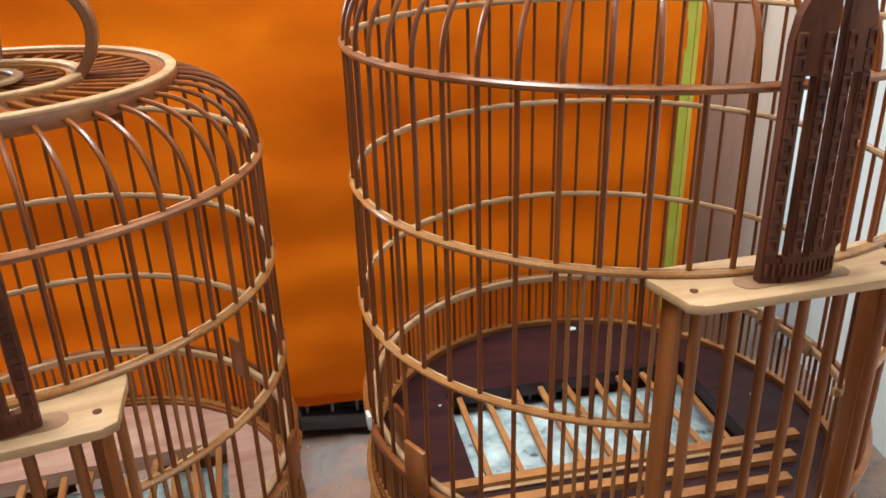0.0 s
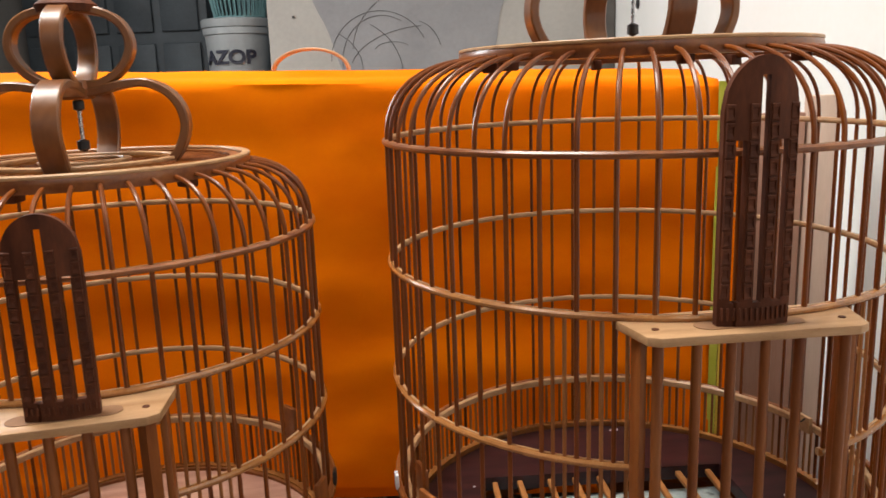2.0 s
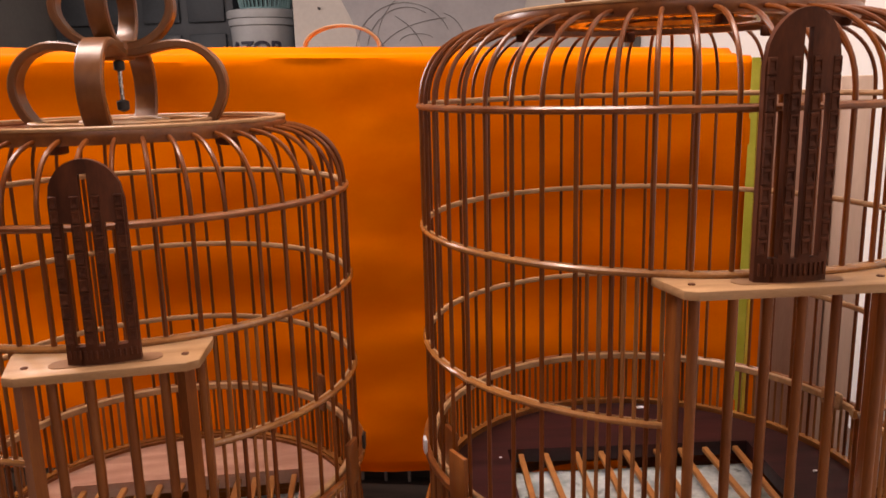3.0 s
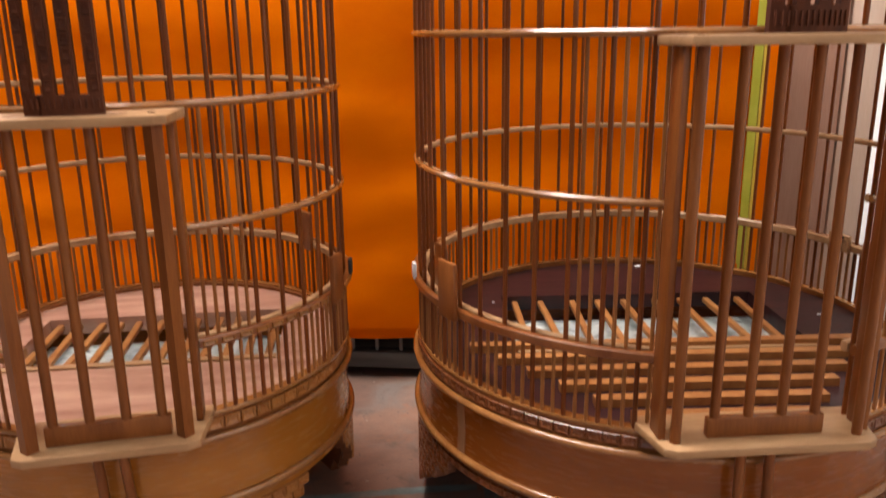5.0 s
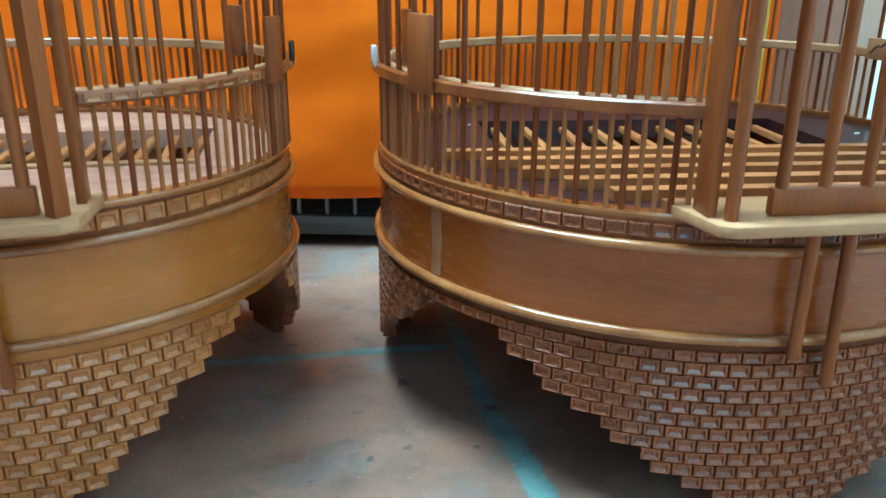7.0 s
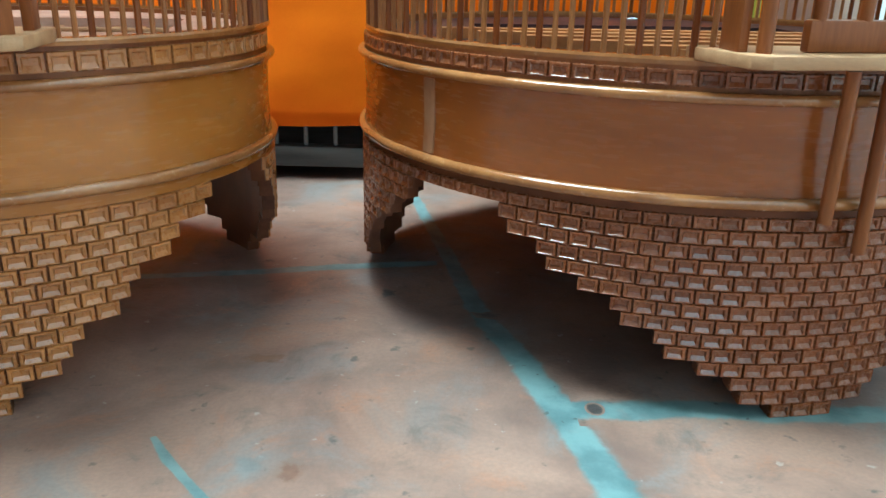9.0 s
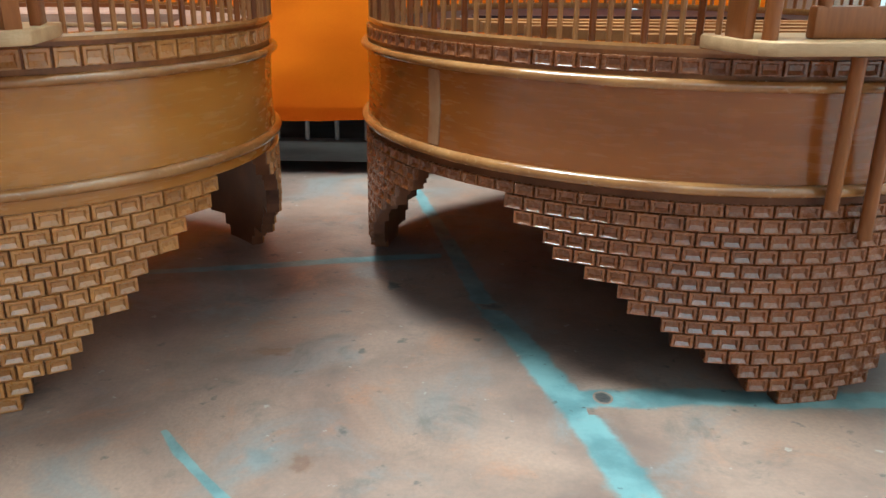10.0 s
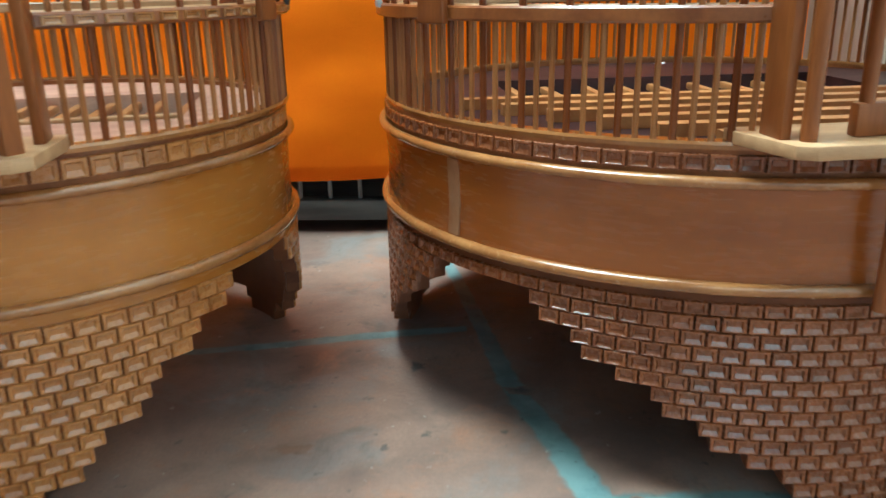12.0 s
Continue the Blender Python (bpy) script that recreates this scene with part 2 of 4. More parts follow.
def part(name, bm, mat, parent=None, label="", m=None):
    data = bm if isinstance(bm, bpy.types.Mesh) else mesh_of(name, bm, mat)
    ob = new(name, data)
    if parent:
        ob.parent = parent
    if m is not None:
        ob.matrix_local = m
    if label:
        ob["label"] = label
    return ob


def thing(name, label, category, m=None, group="", kind=""):
    ob = new(name)
    ob.empty_display_size = 0.05
    if m is not None:
        ob.matrix_world = m
    return tagged(ob, label, category, group, kind)


def box(bm, x0, x1, y0, y1, z0, z1, bevel=0.0, m=None):
    c = bmesh.ops.create_cube(bm, size=1.0)["verts"]
    bmesh.ops.transform(bm, verts=c, matrix=Matrix.Translation(((x0 + x1) / 2, (y0 + y1) / 2, (z0 + z1) / 2)) @ Matrix.Diagonal((x1 - x0, y1 - y0, z1 - z0, 1)))
    if bevel:
        edges = list({e for v in c for e in v.link_edges})
        r = bmesh.ops.bevel(bm, geom=edges, offset=bevel, segments=2, affect="EDGES", profile=0.5)
        c = list({v for f in r["faces"] for v in f.verts} | {v for v in c if v.is_valid})
    if m is not None:
        bmesh.ops.transform(bm, verts=c, matrix=m)
    return c


def cbox(*a, **k):
    bm = bmesh.new()
    box(bm, *a, **k)
    return bm


def revolve(bm, profile, a0=0.0, a1=360.0, n=96):
    """A closed outline of (radius, height) swept round the z axis between two angles."""
    full = abs(a1 - a0 - 360) < 1e-6
    steps = n if full else max(2, int(n * (a1 - a0) / 360))
    loops = []
    for i in range(steps if full else steps + 1):
        a = radians(a0 + (a1 - a0) * i / steps)
        loops.append([bm.verts.new((r * math.cos(a), r * math.sin(a), z)) for r, z in profile])
    k = len(profile)
    for i in range(len(loops) if full else len(loops) - 1):
        p, q = loops[i], loops[(i + 1) % len(loops)]
        for j in range(k):
            bm.faces.new((p[j], p[(j + 1) % k], q[(j + 1) % k], q[j]))
    if not full:
        bm.faces.new(loops[0])
        bm.faces.new(loops[-1][::-1])


def round_profile(r, z, ar, az, n=10):
    return [(r + ar * math.cos(2 * math.pi * i / n), z + az * math.sin(2 * math.pi * i / n)) for i in range(n)]


def sweep(bm, pts, section, wide):
    """A section of (across, up) carried along points; wide gives the across direction."""
    loops = []
    pts = [Vector(p) for p in pts]
    for i, p in enumerate(pts):
        t = (pts[min(i + 1, len(pts) - 1)] - pts[max(i - 1, 0)]).normalized()
        w = Vector(wide)
        w = (w - t * w.dot(t)).normalized()
        u = t.cross(w)
        loops.append([bm.verts.new(p + w * a + u * b) for a, b in section])
    k = len(section)
    for p, q in zip(loops, loops[1:]):
        for j in range(k):
            bm.faces.new((p[j], p[(j + 1) % k], q[(j + 1) % k], q[j]))
    bm.faces.new(loops[0][::-1])
    bm.faces.new(loops[-1])


def smooth_line(pts, k=5):
    """Points on a soft curve through the given ones."""
    pts = [Vector(p) for p in pts]
    ext = [2 * pts[0] - pts[1]] + pts + [2 * pts[-1] - pts[-2]]
    line = []
    for a, b, c, d in zip(ext, ext[1:], ext[2:], ext[3:]):
        for i in range(k):
            t = i / k
            line.append(0.5 * (2 * b + (c - a) * t + (2 * a - 5 * b + 4 * c - d) * t * t + (3 * b - a - 3 * c + d) * t ** 3))
    return line + [pts[-1]]


def tube(pts, r, n=8, wide=(0, 1, 0)):
    bm = bmesh.new()
    sweep(bm, pts, [(r * math.cos(2 * math.pi * i / n), r * math.sin(2 * math.pi * i / n)) for i in range(n)], wide)
    return bm


def rect(w, h, b):
    """A rectangle with cut corners."""
    return [(-w, -h + b), (-w + b, -h), (w - b, -h), (w, -h + b), (w, h - b), (w - b, h), (-w + b, h), (-w, h - b)]


def plate(bm, outline, z0, z1, bevel=0.0):
    """A flat piece from an outline seen from above."""
    low = [bm.verts.new((x, y, z0)) for x, y in outline]
    high = [bm.verts.new((x, y, z1)) for x, y in outline]
    fs = [bm.faces.new(low[::-1]), bm.faces.new(high)]
    k = len(outline)
    for i in range(k):
        fs.append(bm.faces.new((low[i], low[(i + 1) % k], high[(i + 1) % k], high[i])))
    if bevel:
        bmesh.ops.bevel(bm, geom=list({e for f in fs for e in f.edges}), offset=bevel, segments=2, affect="EDGES", profile=0.5)


def turn(a):
    return pose(0, 0, 0, 0, 0, a)


# ---------------------------------------------------------------- room
XW, YB, YR = 0.53, 3.50, 4.60
XO = -1.0


def slab(name, blocks, mat, label, category):
    bm = bmesh.new()
    for b in blocks:
        box(bm, *b)
    tagged(part(name, bm, mat), label, category, kind="structure")


slab("floor", [(-2.6, 2.6, -2.6, 4.8, -0.12, 0.0)], M_FLOOR, "worn reddish cement floor, stained and scuffed", "floor")
slab("wall_east", [(XW, XW + 0.2, -0.5, YB + 0.2, 0.0, 2.8)], M_WALL, "plain white plastered wall", "wall")
slab("wall_north", [(XO, XW, YB, YB + 0.15, 0.0, 2.8)], M_BEIGE, "stained beige plaster wall with pencil scribbles", "wall")
slab("wall_alcove", [(-2.6, XO + 0.4, YR, YR + 0.15, 0.0, 2.8)], M_SHELF, "blue-grey alcove wall, darkened for the dim light there", "wall")
# unseen walls and ceiling, added dark to keep the shadows deep
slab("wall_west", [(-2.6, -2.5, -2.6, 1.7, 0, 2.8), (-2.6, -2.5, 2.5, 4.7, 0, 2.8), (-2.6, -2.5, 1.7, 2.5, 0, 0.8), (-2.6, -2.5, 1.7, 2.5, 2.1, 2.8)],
     M_DIM, "unseen wall with a window opening, darkened to cut bounce light", "wall")
slab("wall_south", [(-2.5, -0.55, -2.6, -2.45, 0, 2.8), (2.35, 2.6, -2.6, -2.45, 0, 2.8), (-0.55, 2.35, -2.6, -2.45, 2.35, 2.8)], M_DIM, "unseen wall round an open shop front, darkened to cut bounce light", "wall")
slab("wall_side_room", [(2.5, 2.6, -2.45, -0.35, 0, 2.8), (XW + 0.2, 2.5, -0.5, -0.35, 0, 2.8)], M_DIM, "unseen wall of the front room, darkened to cut bounce light", "wall")
slab("ceiling", [(-2.6, 2.6, -2.6, 4.8, 2.8, 2.95)], M_DIM, "unseen ceiling, darkened to cut bounce light", "ceiling")

# painted lines on the floor
def coat_sheet(bm, rows, level):
    """A thin coat from rows of points; its outer points carry no paint."""
    coat = bm.verts.layers.float.new("coat")
    grid = []
    for row in rows:
        vs = []
        for p, k in row:
            v = bm.verts.new((p.x, p.y, level))
            v[coat] = k
            vs.append(v)
        grid.append(vs)
    for u, v in zip(grid, grid[1:]):
        for j in range(len(u) - 1):
            bm.faces.new((u[j], v[j], v[j + 1], u[j + 1]))


def line_on_floor(way, level, full_start=False):
    """A painted line along points of (x, y, width); full_start: it leaves another line, with no worn end there."""
    pts = smooth_line([(x, y, w) for x, y, w in way], 14)
    rows = []
    for i, p in enumerate(pts):
        d = pts[min(i + 1, len(pts) - 1)] - pts[max(i - 1, 0)]
        s = Vector((-d.y, d.x, 0)).normalized() * p.z
        end = 0.0 if i == len(pts) - 1 or (i == 0 and not full_start) else 1.0
        c = Vector((p.x, p.y, 0))
        row = []
        for u, k in ((-0.80, 0.0), (-0.55, 0.3), (-0.35, 0.85), (-0.15, 1), (0.15, 1), (0.35, 0.85), (0.55, 0.3), (0.80, 0.0)):
            j = 1 + 0.14 * noise.noise(Vector((c.x * 55, c.y * 55, u * 9)))
            row.append((c + s * u * j, k * end))
        rows.append(row)
    bm = bmesh.new()
    coat_sheet(bm, rows, level)
    tagged(part("painted_line", bm, M_TEAL), "worn teal painted line on the cement floor", "floor marking", "painted lines", "structure")


line_on_floor([(-0.030, 0.80, 0.010), (-0.013, 0.721, 0.010), (0.018, 0.577, 0.012), (0.038, 0.482, 0.014), (0.057, 0.426, 0.016), (0.074, 0.372, 0.018), (0.096, 0.286, 0.019), (0.118, 0.19, 0.020)], 0.00006)
line_on_floor([(0.0845, 0.359, 0.017), (0.115, 0.361, 0.019), (0.150, 0.364, 0.017), (0.20, 0.362, 0.016), (0.36, 0.374, 0.016)], 0.00010, True)
line_on_floor([(-0.35, 0.487, 0.008), (-0.20, 0.515, 0.009), (-0.12, 0.531, 0.010), (-0.073, 0.543, 0.011), (-0.026, 0.553, 0.012), (0.012, 0.560, 0.009)], 0.00010)
line_on_floor([(-0.113, 0.325, 0.003), (-0.100, 0.308, 0.005), (-0.086, 0.292, 0.0045), (-0.070, 0.275, 0.005), (-0.06, 0.262, 0.003)], 0.00006)


def stain(x, y, rx, ry, seed, mat=M_STAIN, label="small brown stain on the cement floor"):
    bm = bmesh.new()
    rows = []
    for i in range(31):
        a = 2 * math.pi * i / 30
        k = 1 + 0.75 * noise.noise(Vector((math.cos(a) * 1.6, math.sin(a) * 1.6, seed)))
        rows.append([(Vector((x + rx * k * f * math.cos(a), y + ry * k * f * math.sin(a), 0)), c) for f, c in ((0.02, 0.95), (0.5, 0.8), (1.0, 0.35), (1.5, 0.0))])
    coat_sheet(bm, rows, 0.00014 if mat is M_SPOT else 0.00008)
    tagged(part("floor_stain", bm, mat), label, "stain", "floor stains", "structure")


stain(-0.078, 0.403, 0.013, 0.005, 1.0)
stain(-0.045, 0.301, 0.006, 0.007, 5.0)
stain(0.045, 0.470, 0.007, 0.003, 3.0, M_SPOT, "dark smudge on the cement floor")
stain(-0.064, 0.306, 0.007, 0.009, 7.0, M_GREYWASH, "bluish grey stain on the cement floor")
stain(-0.020, 0.500, 0.006, 0.006, 8.0, M_SPOT, "dark smudge on the cement floor")
bm = bmesh.new()
coat_sheet(bm, [[(Vector((0.095 + f * 0.0042 * math.cos(a), 0.361 + f * 0.0052 * math.sin(a), 0)), c) for f, c in ((0.02, 0.9), (0.7, 0.9), (1.2, 0.0))] for a in [math.pi * i / 10 for i in range(21)]], 0.00014)
tagged(part("floor_stain", bm, M_SPOT), "dark grey spot on the painted line", "stain", "floor stains", "structure")

# ---------------------------------------------------------------- the cages


def brick_rings(w, h, d):
    """Rings of one carved brick: half width, low and high edge, and how far out."""
    return ((w / 2, -0.50 * h, 0.50 * h, -0.0012), (w * 0.490, -0.485 * h, 0.48 * h, d * 0.6), (w * 0.462, -0.455 * h, 0.43 * h, d),
            (w * 0.350, -0.37 * h, 0.29 * h, d), (w * 0.335, -0.345 * h, 0.265 * h, d * 0.88), (w * 0.275, -0.11 * h, 0.20 * h, d * 0.34))


def brick_mesh(name, w, h, d, mat):
    """One carved brick: a raised rim round a sunk middle with a sloping lower face; x along the wall, y outward, z up."""
    bm = bmesh.new()
    rings = [[bm.verts.new((a * sx, y, hi if b > 0 else lo)) for a, b in ((-1, -1), (1, -1), (1, 1), (-1, 1))] for sx, lo, hi, y in brick_rings(w, h, d)]
    for p, q in zip(rings, rings[1:]):
        for j in range(4):
            bm.faces.new((p[j], p[(j + 1) % 4], q[(j + 1) % 4], q[j]))
    bm.faces.new(rings[-1])
    return mesh_of(name, bm, mat, smooth=False)


def birdcage(label, at, door, g):
    """g: the measures of one cage; door: the angle that its door faces."""
    rb, rm = g["rb"], g["rm"]
    cage = thing("birdcage", label, "birdcage", pose(*at, 0), "birdcages on the floor")
    n, zb = g["bars"], g["ledge"]
    z2, z3, z4, z5 = g["rings"]
    ztop, rtop = g["top"]
    half = g["gap"]

    def off(a):
        return abs((a - door + 180) % 360 - 180)

    # feet and base
    rows, zr = g["rows"], g["arch"]
    h = zr / rows
    gap = 360 / g["bricks"]
    hw = []
    for i in range(rows):
        s = (i % 2) * 0.5
        hw.append((math.floor((3.0 + 45.5 * (i + 0.5) / rows) / gap - s + 0.1) + s + 0.5) * gap)
    feet = [door, door + g["feet"][0], door + g["feet"][1]]
    ri = rm - 0.010
    for f in feet:
        bm = bmesh.new()
        for i in range(rows):
            revolve(bm, [(ri, i * h), (rm - 0.0015, i * h), (rm - 0.0015, (i + 1) * h), (ri, (i + 1) * h)], f - hw[i] + 0.06, f + hw[i] - 0.06, 150)
        part("foot", bm, M_BACK, cage, "stepped carved brick foot")
    zm = g["mould"]
    bm = bmesh.new()
    revolve(bm, [(ri, zr), (rm - 0.0015, zr), (rm - 0.0015, zm), (ri, zm)])
    part("skirt", bm, M_BACK if g["skirt"] else g["band"], cage)
    bm = bmesh.new()
    revolve(bm, round_profile(rm, zm + 0.003, 0.0030, 0.0030, 12))
    part("moulding", bm, M_GOLD, cage, "glossy rounded lower moulding")
    z7 = g["mould_up"]
    bm = bmesh.new()
    revolve(bm, [(ri, zm), (rm - 0.001, zm), (rm - 0.0022, (zm + z7) / 2), (rm - 0.001, z7), (ri, z7)])
    part("band", bm, g["band"], cage, "smooth glossy varnished band")
    bm = bmesh.new()
    revolve(bm, [(rm - 0.003, zm + 0.0066), (rm - 0.0004, zm + 0.0066), (rm - 0.0014, (zm + z7) / 2), (rm - 0.0004, z7 - 0.0026), (rm - 0.003, z7 - 0.0026)], g["joint"] - 1.2, g["joint"] + 1.2)
    part("band_joint", bm, M_SCUFF, cage, "pale scuffed joint in the band")
    bm = bmesh.new()
    revolve(bm, round_profile(rm, z7 + 0.001, 0.0030, 0.0026, 12))
    part("moulding", bm, M_GOLD, cage, "glossy rounded upper moulding")
    bm = bmesh.new()
    revolve(bm, [(ri, z7), (rm - 0.0025, z7), (rm - 0.0025, zb - 0.001), (ri, zb - 0.001)])
    part("key_band", bm, M_POST, cage)
    bm = bmesh.new()
    revolve(bm, [(rb - 0.006, zb - 0.0025), (rb + 0.0016, zb - 0.0025), (rb + 0.0022, zb - 0.0005), (rb + 0.0016, zb + 0.0008), (rb - 0.006, zb + 0.0008)])
    part("ledge", bm, M_GOLD, cage, "narrow ledge under the bars")

    # bars
    path = [(rb, 0, zb - 0.002), (rb, 0, z2)]
    k = 12
    for i in range(1, k + 1):
        a = math.pi / 2 * i / k
        path.append((rtop - 0.012 + (rb - rtop + 0.012) * math.cos(a) ** 0.9, 0, z2 + (ztop - 0.002 - z2) * math.sin(a) ** 0.85))
    r_bar = g["bar_r"]
    long_bar = mesh_of("bar", tube(path, r_bar), M_BAR)
    upper = [(rb, 0, z3 - 0.002)] + path[1:]
    upper_bar = mesh_of("bar_over_door", tube(upper, r_bar), M_BAR)
    fence_bar = mesh_of("fence_bar", tube([(rb, 0, zb - 0.002), (rb, 0, z5)], r_bar * 0.82), M_BAR_TAN)
    side_bar = mesh_of("side_bar", tube([(rb, 0, zb - 0.002), (rb, 0, z3)], r_bar * 0.82), M_BAR_TAN)
    for i in range(n):
        a = g["first"] + 360 * i / n
        part("bar", upper_bar if off(a) < half else long_bar, None, cage, m=turn(a))
        for third in (1, 2):
            b = a + 120 * third / n
            if off(b) > half:
                part("short_bar", side_bar if off(b) < half + g["dense"] else fence_bar, None, cage, m=turn(b))

    # hoops: a stained outer face and a pale inner one
    for z, whole in ((z2, True), (z3, True), (z4, False)):
        span = (0, 360) if whole else (door + half, door + 360 - half)
        bm = bmesh.new()
        revolve(bm, [(rb + a, z + b) for a, b in ((0.0, -0.0023), (0.0022, -0.0021), (0.0034, -0.0008), (0.0034, 0.0008), (0.0022, 0.0021), (0.0, 0.0023))], *span)
        part("hoop", bm, M_RING if z == z2 else M_GOLD, cage)
        bm = bmesh.new()
        revolve(bm, [(rb + a, z + b) for a, b in ((-0.0001, -0.0026), (-0.0001, 0.0026), (-0.0022, 0.0022), (-0.003, 0.0008), (-0.003, -0.0008), (-0.0022, -0.0022))], *span)
        part("inner_hoop", bm, M_PALE, cage, "pale inner lining of the hoop")
    for r0, name in ((rb + 0.0035, "outer_rail"), (rb - 0.0035, "inner_rail")):
        bm = bmesh.new()
        prof = [(r0 + a, z5 + b + (0.0006 if r0 < rb else 0)) for a, b in rect(0.0024, g["rail"], 0.0010)]
        revolve(bm, prof, door + half, door + 360 - half)
        part(name, bm, M_RING if r0 > rb else M_PALE, cage, "" if r0 > rb else "pale inner rail")
    bricks = [(i, (i + 0.5) * h, (i % 2) * 0.5) for i in range(rows)]

    # crown, a little off the axis of the bars
    crown = pose(*g["crown"], 0)
    bm = bmesh.new()
    revolve(bm, [(rtop - 0.016, ztop - 0.003), (rtop - 0.014, ztop - 0.006), (rtop - 0.002, ztop - 0.006), (rtop, ztop), (rtop - 0.001, ztop + 0.003), (rtop - 0.016, ztop + 0.003)])
    part("crown_ring", bm, M_RING, cage, "flat outer ring of the crown")
    rin = rtop * 0.56
    bm = bmesh.new()
    revolve(bm, [(rin - 0.012, ztop - 0.003), (rin, ztop - 0.003), (rin, ztop + 0.003), (rin - 0.012, ztop + 0.003)])
    part("crown_ring", bm, M_GOLD, cage, "inner ring of the crown")
    for r in (rtop - 0.0035, rin - 0.004, rin * 0.42 + 0.001):
        bm = bmesh.new()
        revolve(bm, [(r + a, ztop + 0.0042 + b) for a, b in rect(0.0032, 0.0014, 0.0007)], n=72)
        part("crown_trim", bm, M_PALE, cage, "pale thin trim ring on the crown")
    bm = bmesh.new()
    revolve(bm, [(0.002, ztop - 0.003), (rin * 0.42, ztop - 0.003), (rin * 0.42, ztop + 0.003), (0.002, ztop + 0.003)])
    part("crown_hub", bm, M_POST, cage)
    spoke = mesh_of("spoke", cbox(rin - 0.004, rtop - 0.012, -0.0022, 0.0022, ztop - 0.002, ztop + 0.0015, bevel=0.0006), M_BAR)
    for i in range(n):
        part("spoke", spoke, None, cage, m=turn(g["first"] + 360 * i / n))
    spoke = mesh_of("inner_spoke", cbox(rin * 0.36, rin - 0.010, -0.0018, 0.0018, ztop - 0.002, ztop + 0.0015, bevel=0.0006), M_BAR)
    for i in range(n // 2):
        part("inner_spoke", spoke, None, cage, m=turn(g["first"] + 720 * i / n))
    peg = mesh_of("peg", cbox(rtop - 0.022, rtop - 0.008, -0.004, 0.004, ztop - 0.012, ztop - 0.003, bevel=0.0015), M_DARK)
    for i in range(6):
        part("peg", peg, None, cage, m=turn(g["hook"] + 22 + 60 * i))

    # handle of bent strips
    q = g["hoop"]
    qz = q * 1.1
    low = [(0.072, 0.003), (0.079, 0.012), (0.084, 0.024), (0.084, 0.036), (0.079, 0.047), (0.069, 0.056), (0.054, 0.061), (0.036, 0.060), (0.018, 0.056), (0.006, 0.055)]
    strip = bmesh.new()
    sweep(strip, smooth_line([(r * q, 0, ztop + z * qz) for r, z in low]), rect(0.0100 * q, 0.0036 * q, 0.0012), (0, 1, 0))
    strip = mesh_of("bent_strip", strip, M_STRIP)
    high = [(0.008, 0.060), (0.022, 0.062), (0.036, 0.070), (0.045, 0.082), (0.046, 0.094), (0.040, 0.105), (0.028, 0.112), (0.012, 0.115), (0.004, 0.115)]
    strip2 = bmesh.new()
    sweep(strip2, smooth_line([(r * q, 0, ztop + z * qz) for r, z in high]), rect(0.0080 * q, 0.0034 * q, 0.0012), (0, 1, 0))
    strip2 = mesh_of("upper_strip", strip2, M_STRIP)
    for i in range(4):
        part("bent_strip", strip, None, cage, m=turn(g["hook"] + 90 * i))
        part("upper_strip", strip2, None, cage, m=turn(g["hook"] + 90 * i))
    bm = bmesh.new()
    revolve(bm, [(0.001, ztop + 0.050 * qz), (0.013 * q, ztop + 0.050 * qz), (0.015 * q, ztop + 0.056 * qz), (0.012 * q, ztop + 0.064 * qz), (0.001, ztop + 0.064 * qz)], n=24)
    part("collar", bm, M_POST, cage)
    bm = bmesh.new()
    revolve(bm, [(0.001, ztop + 0.113 * qz), (0.022 * q, ztop + 0.113 * qz), (0.024 * q, ztop + 0.118 * qz), (0.016 * q, ztop + 0.124 * qz), (0.001, ztop + 0.126 * qz)], n=24)
    part("cap", bm, M_DARK, cage, "dark turned cap")
    bm = bmesh.new()
    revolve(bm, [(0.0004, ztop + 0.012 * qz), (0.0016, ztop + 0.012 * qz), (0.0016, ztop + 0.052 * qz), (0.0004, ztop + 0.052 * qz)], n=10)
    part("hook_rod", bm, M_STEEL, cage, "thin steel rod")
    for z, r in ((0.016, 0.0045), (0.046, 0.004)):
        bm = bmesh.new()
        revolve(bm, [(0.0006, ztop + (z - 0.005) * qz), (r, ztop + (z - 0.003) * qz), (r, ztop + (z + 0.003) * qz), (0.0006, ztop + (z + 0.005) * qz)], n=14)
        part("nut", bm, M_BLACK, cage, "black knurled nut")

    upper_parts = ("crown_ring", "crown_trim", "crown_hub", "spoke", "inner_spoke", "peg", "bent_strip", "upper_strip", "collar", "cap", "hook_rod", "nut")
    for ob in cage.children:
        if ob.name.split(".")[0] in upper_parts:
            ob.matrix_basis = crown @ ob.matrix_basis

    # floor of the cage
    rf, zf = rb - 0.007, zb - 0.004
    hx, y0, y1 = g["pit"]
    bm = bmesh.new()
    outline = []
    for a in np.linspace(0, 2 * math.pi, 72, endpoint=False):
        outline.append((rf * math.cos(a), rf * math.sin(a)))
    lo = [bm.verts.new((x, y, zf)) for x, y in outline]
    hole = [bm.verts.new((x, y, zf)) for x, y in ((-hx, y0), (hx, y0), (hx, y1), (-hx, y1))]
    edges = [bm.edges.new((lo[i], lo[(i + 1) % 72])) for i in range(72)] + [bm.edges.new((hole[i], hole[(i + 1) % 4])) for i in range(4)]
    bmesh.ops.triangle_fill(bm, edges=edges, use_beauty=True)
    top = bmesh.ops.extrude_face_region(bm, geom=bm.faces[:])
    bmesh.ops.translate(bm, verts=[v for v in top["geom"] if isinstance(v, bmesh.types.BMVert)], vec=(0, 0, -0.014))
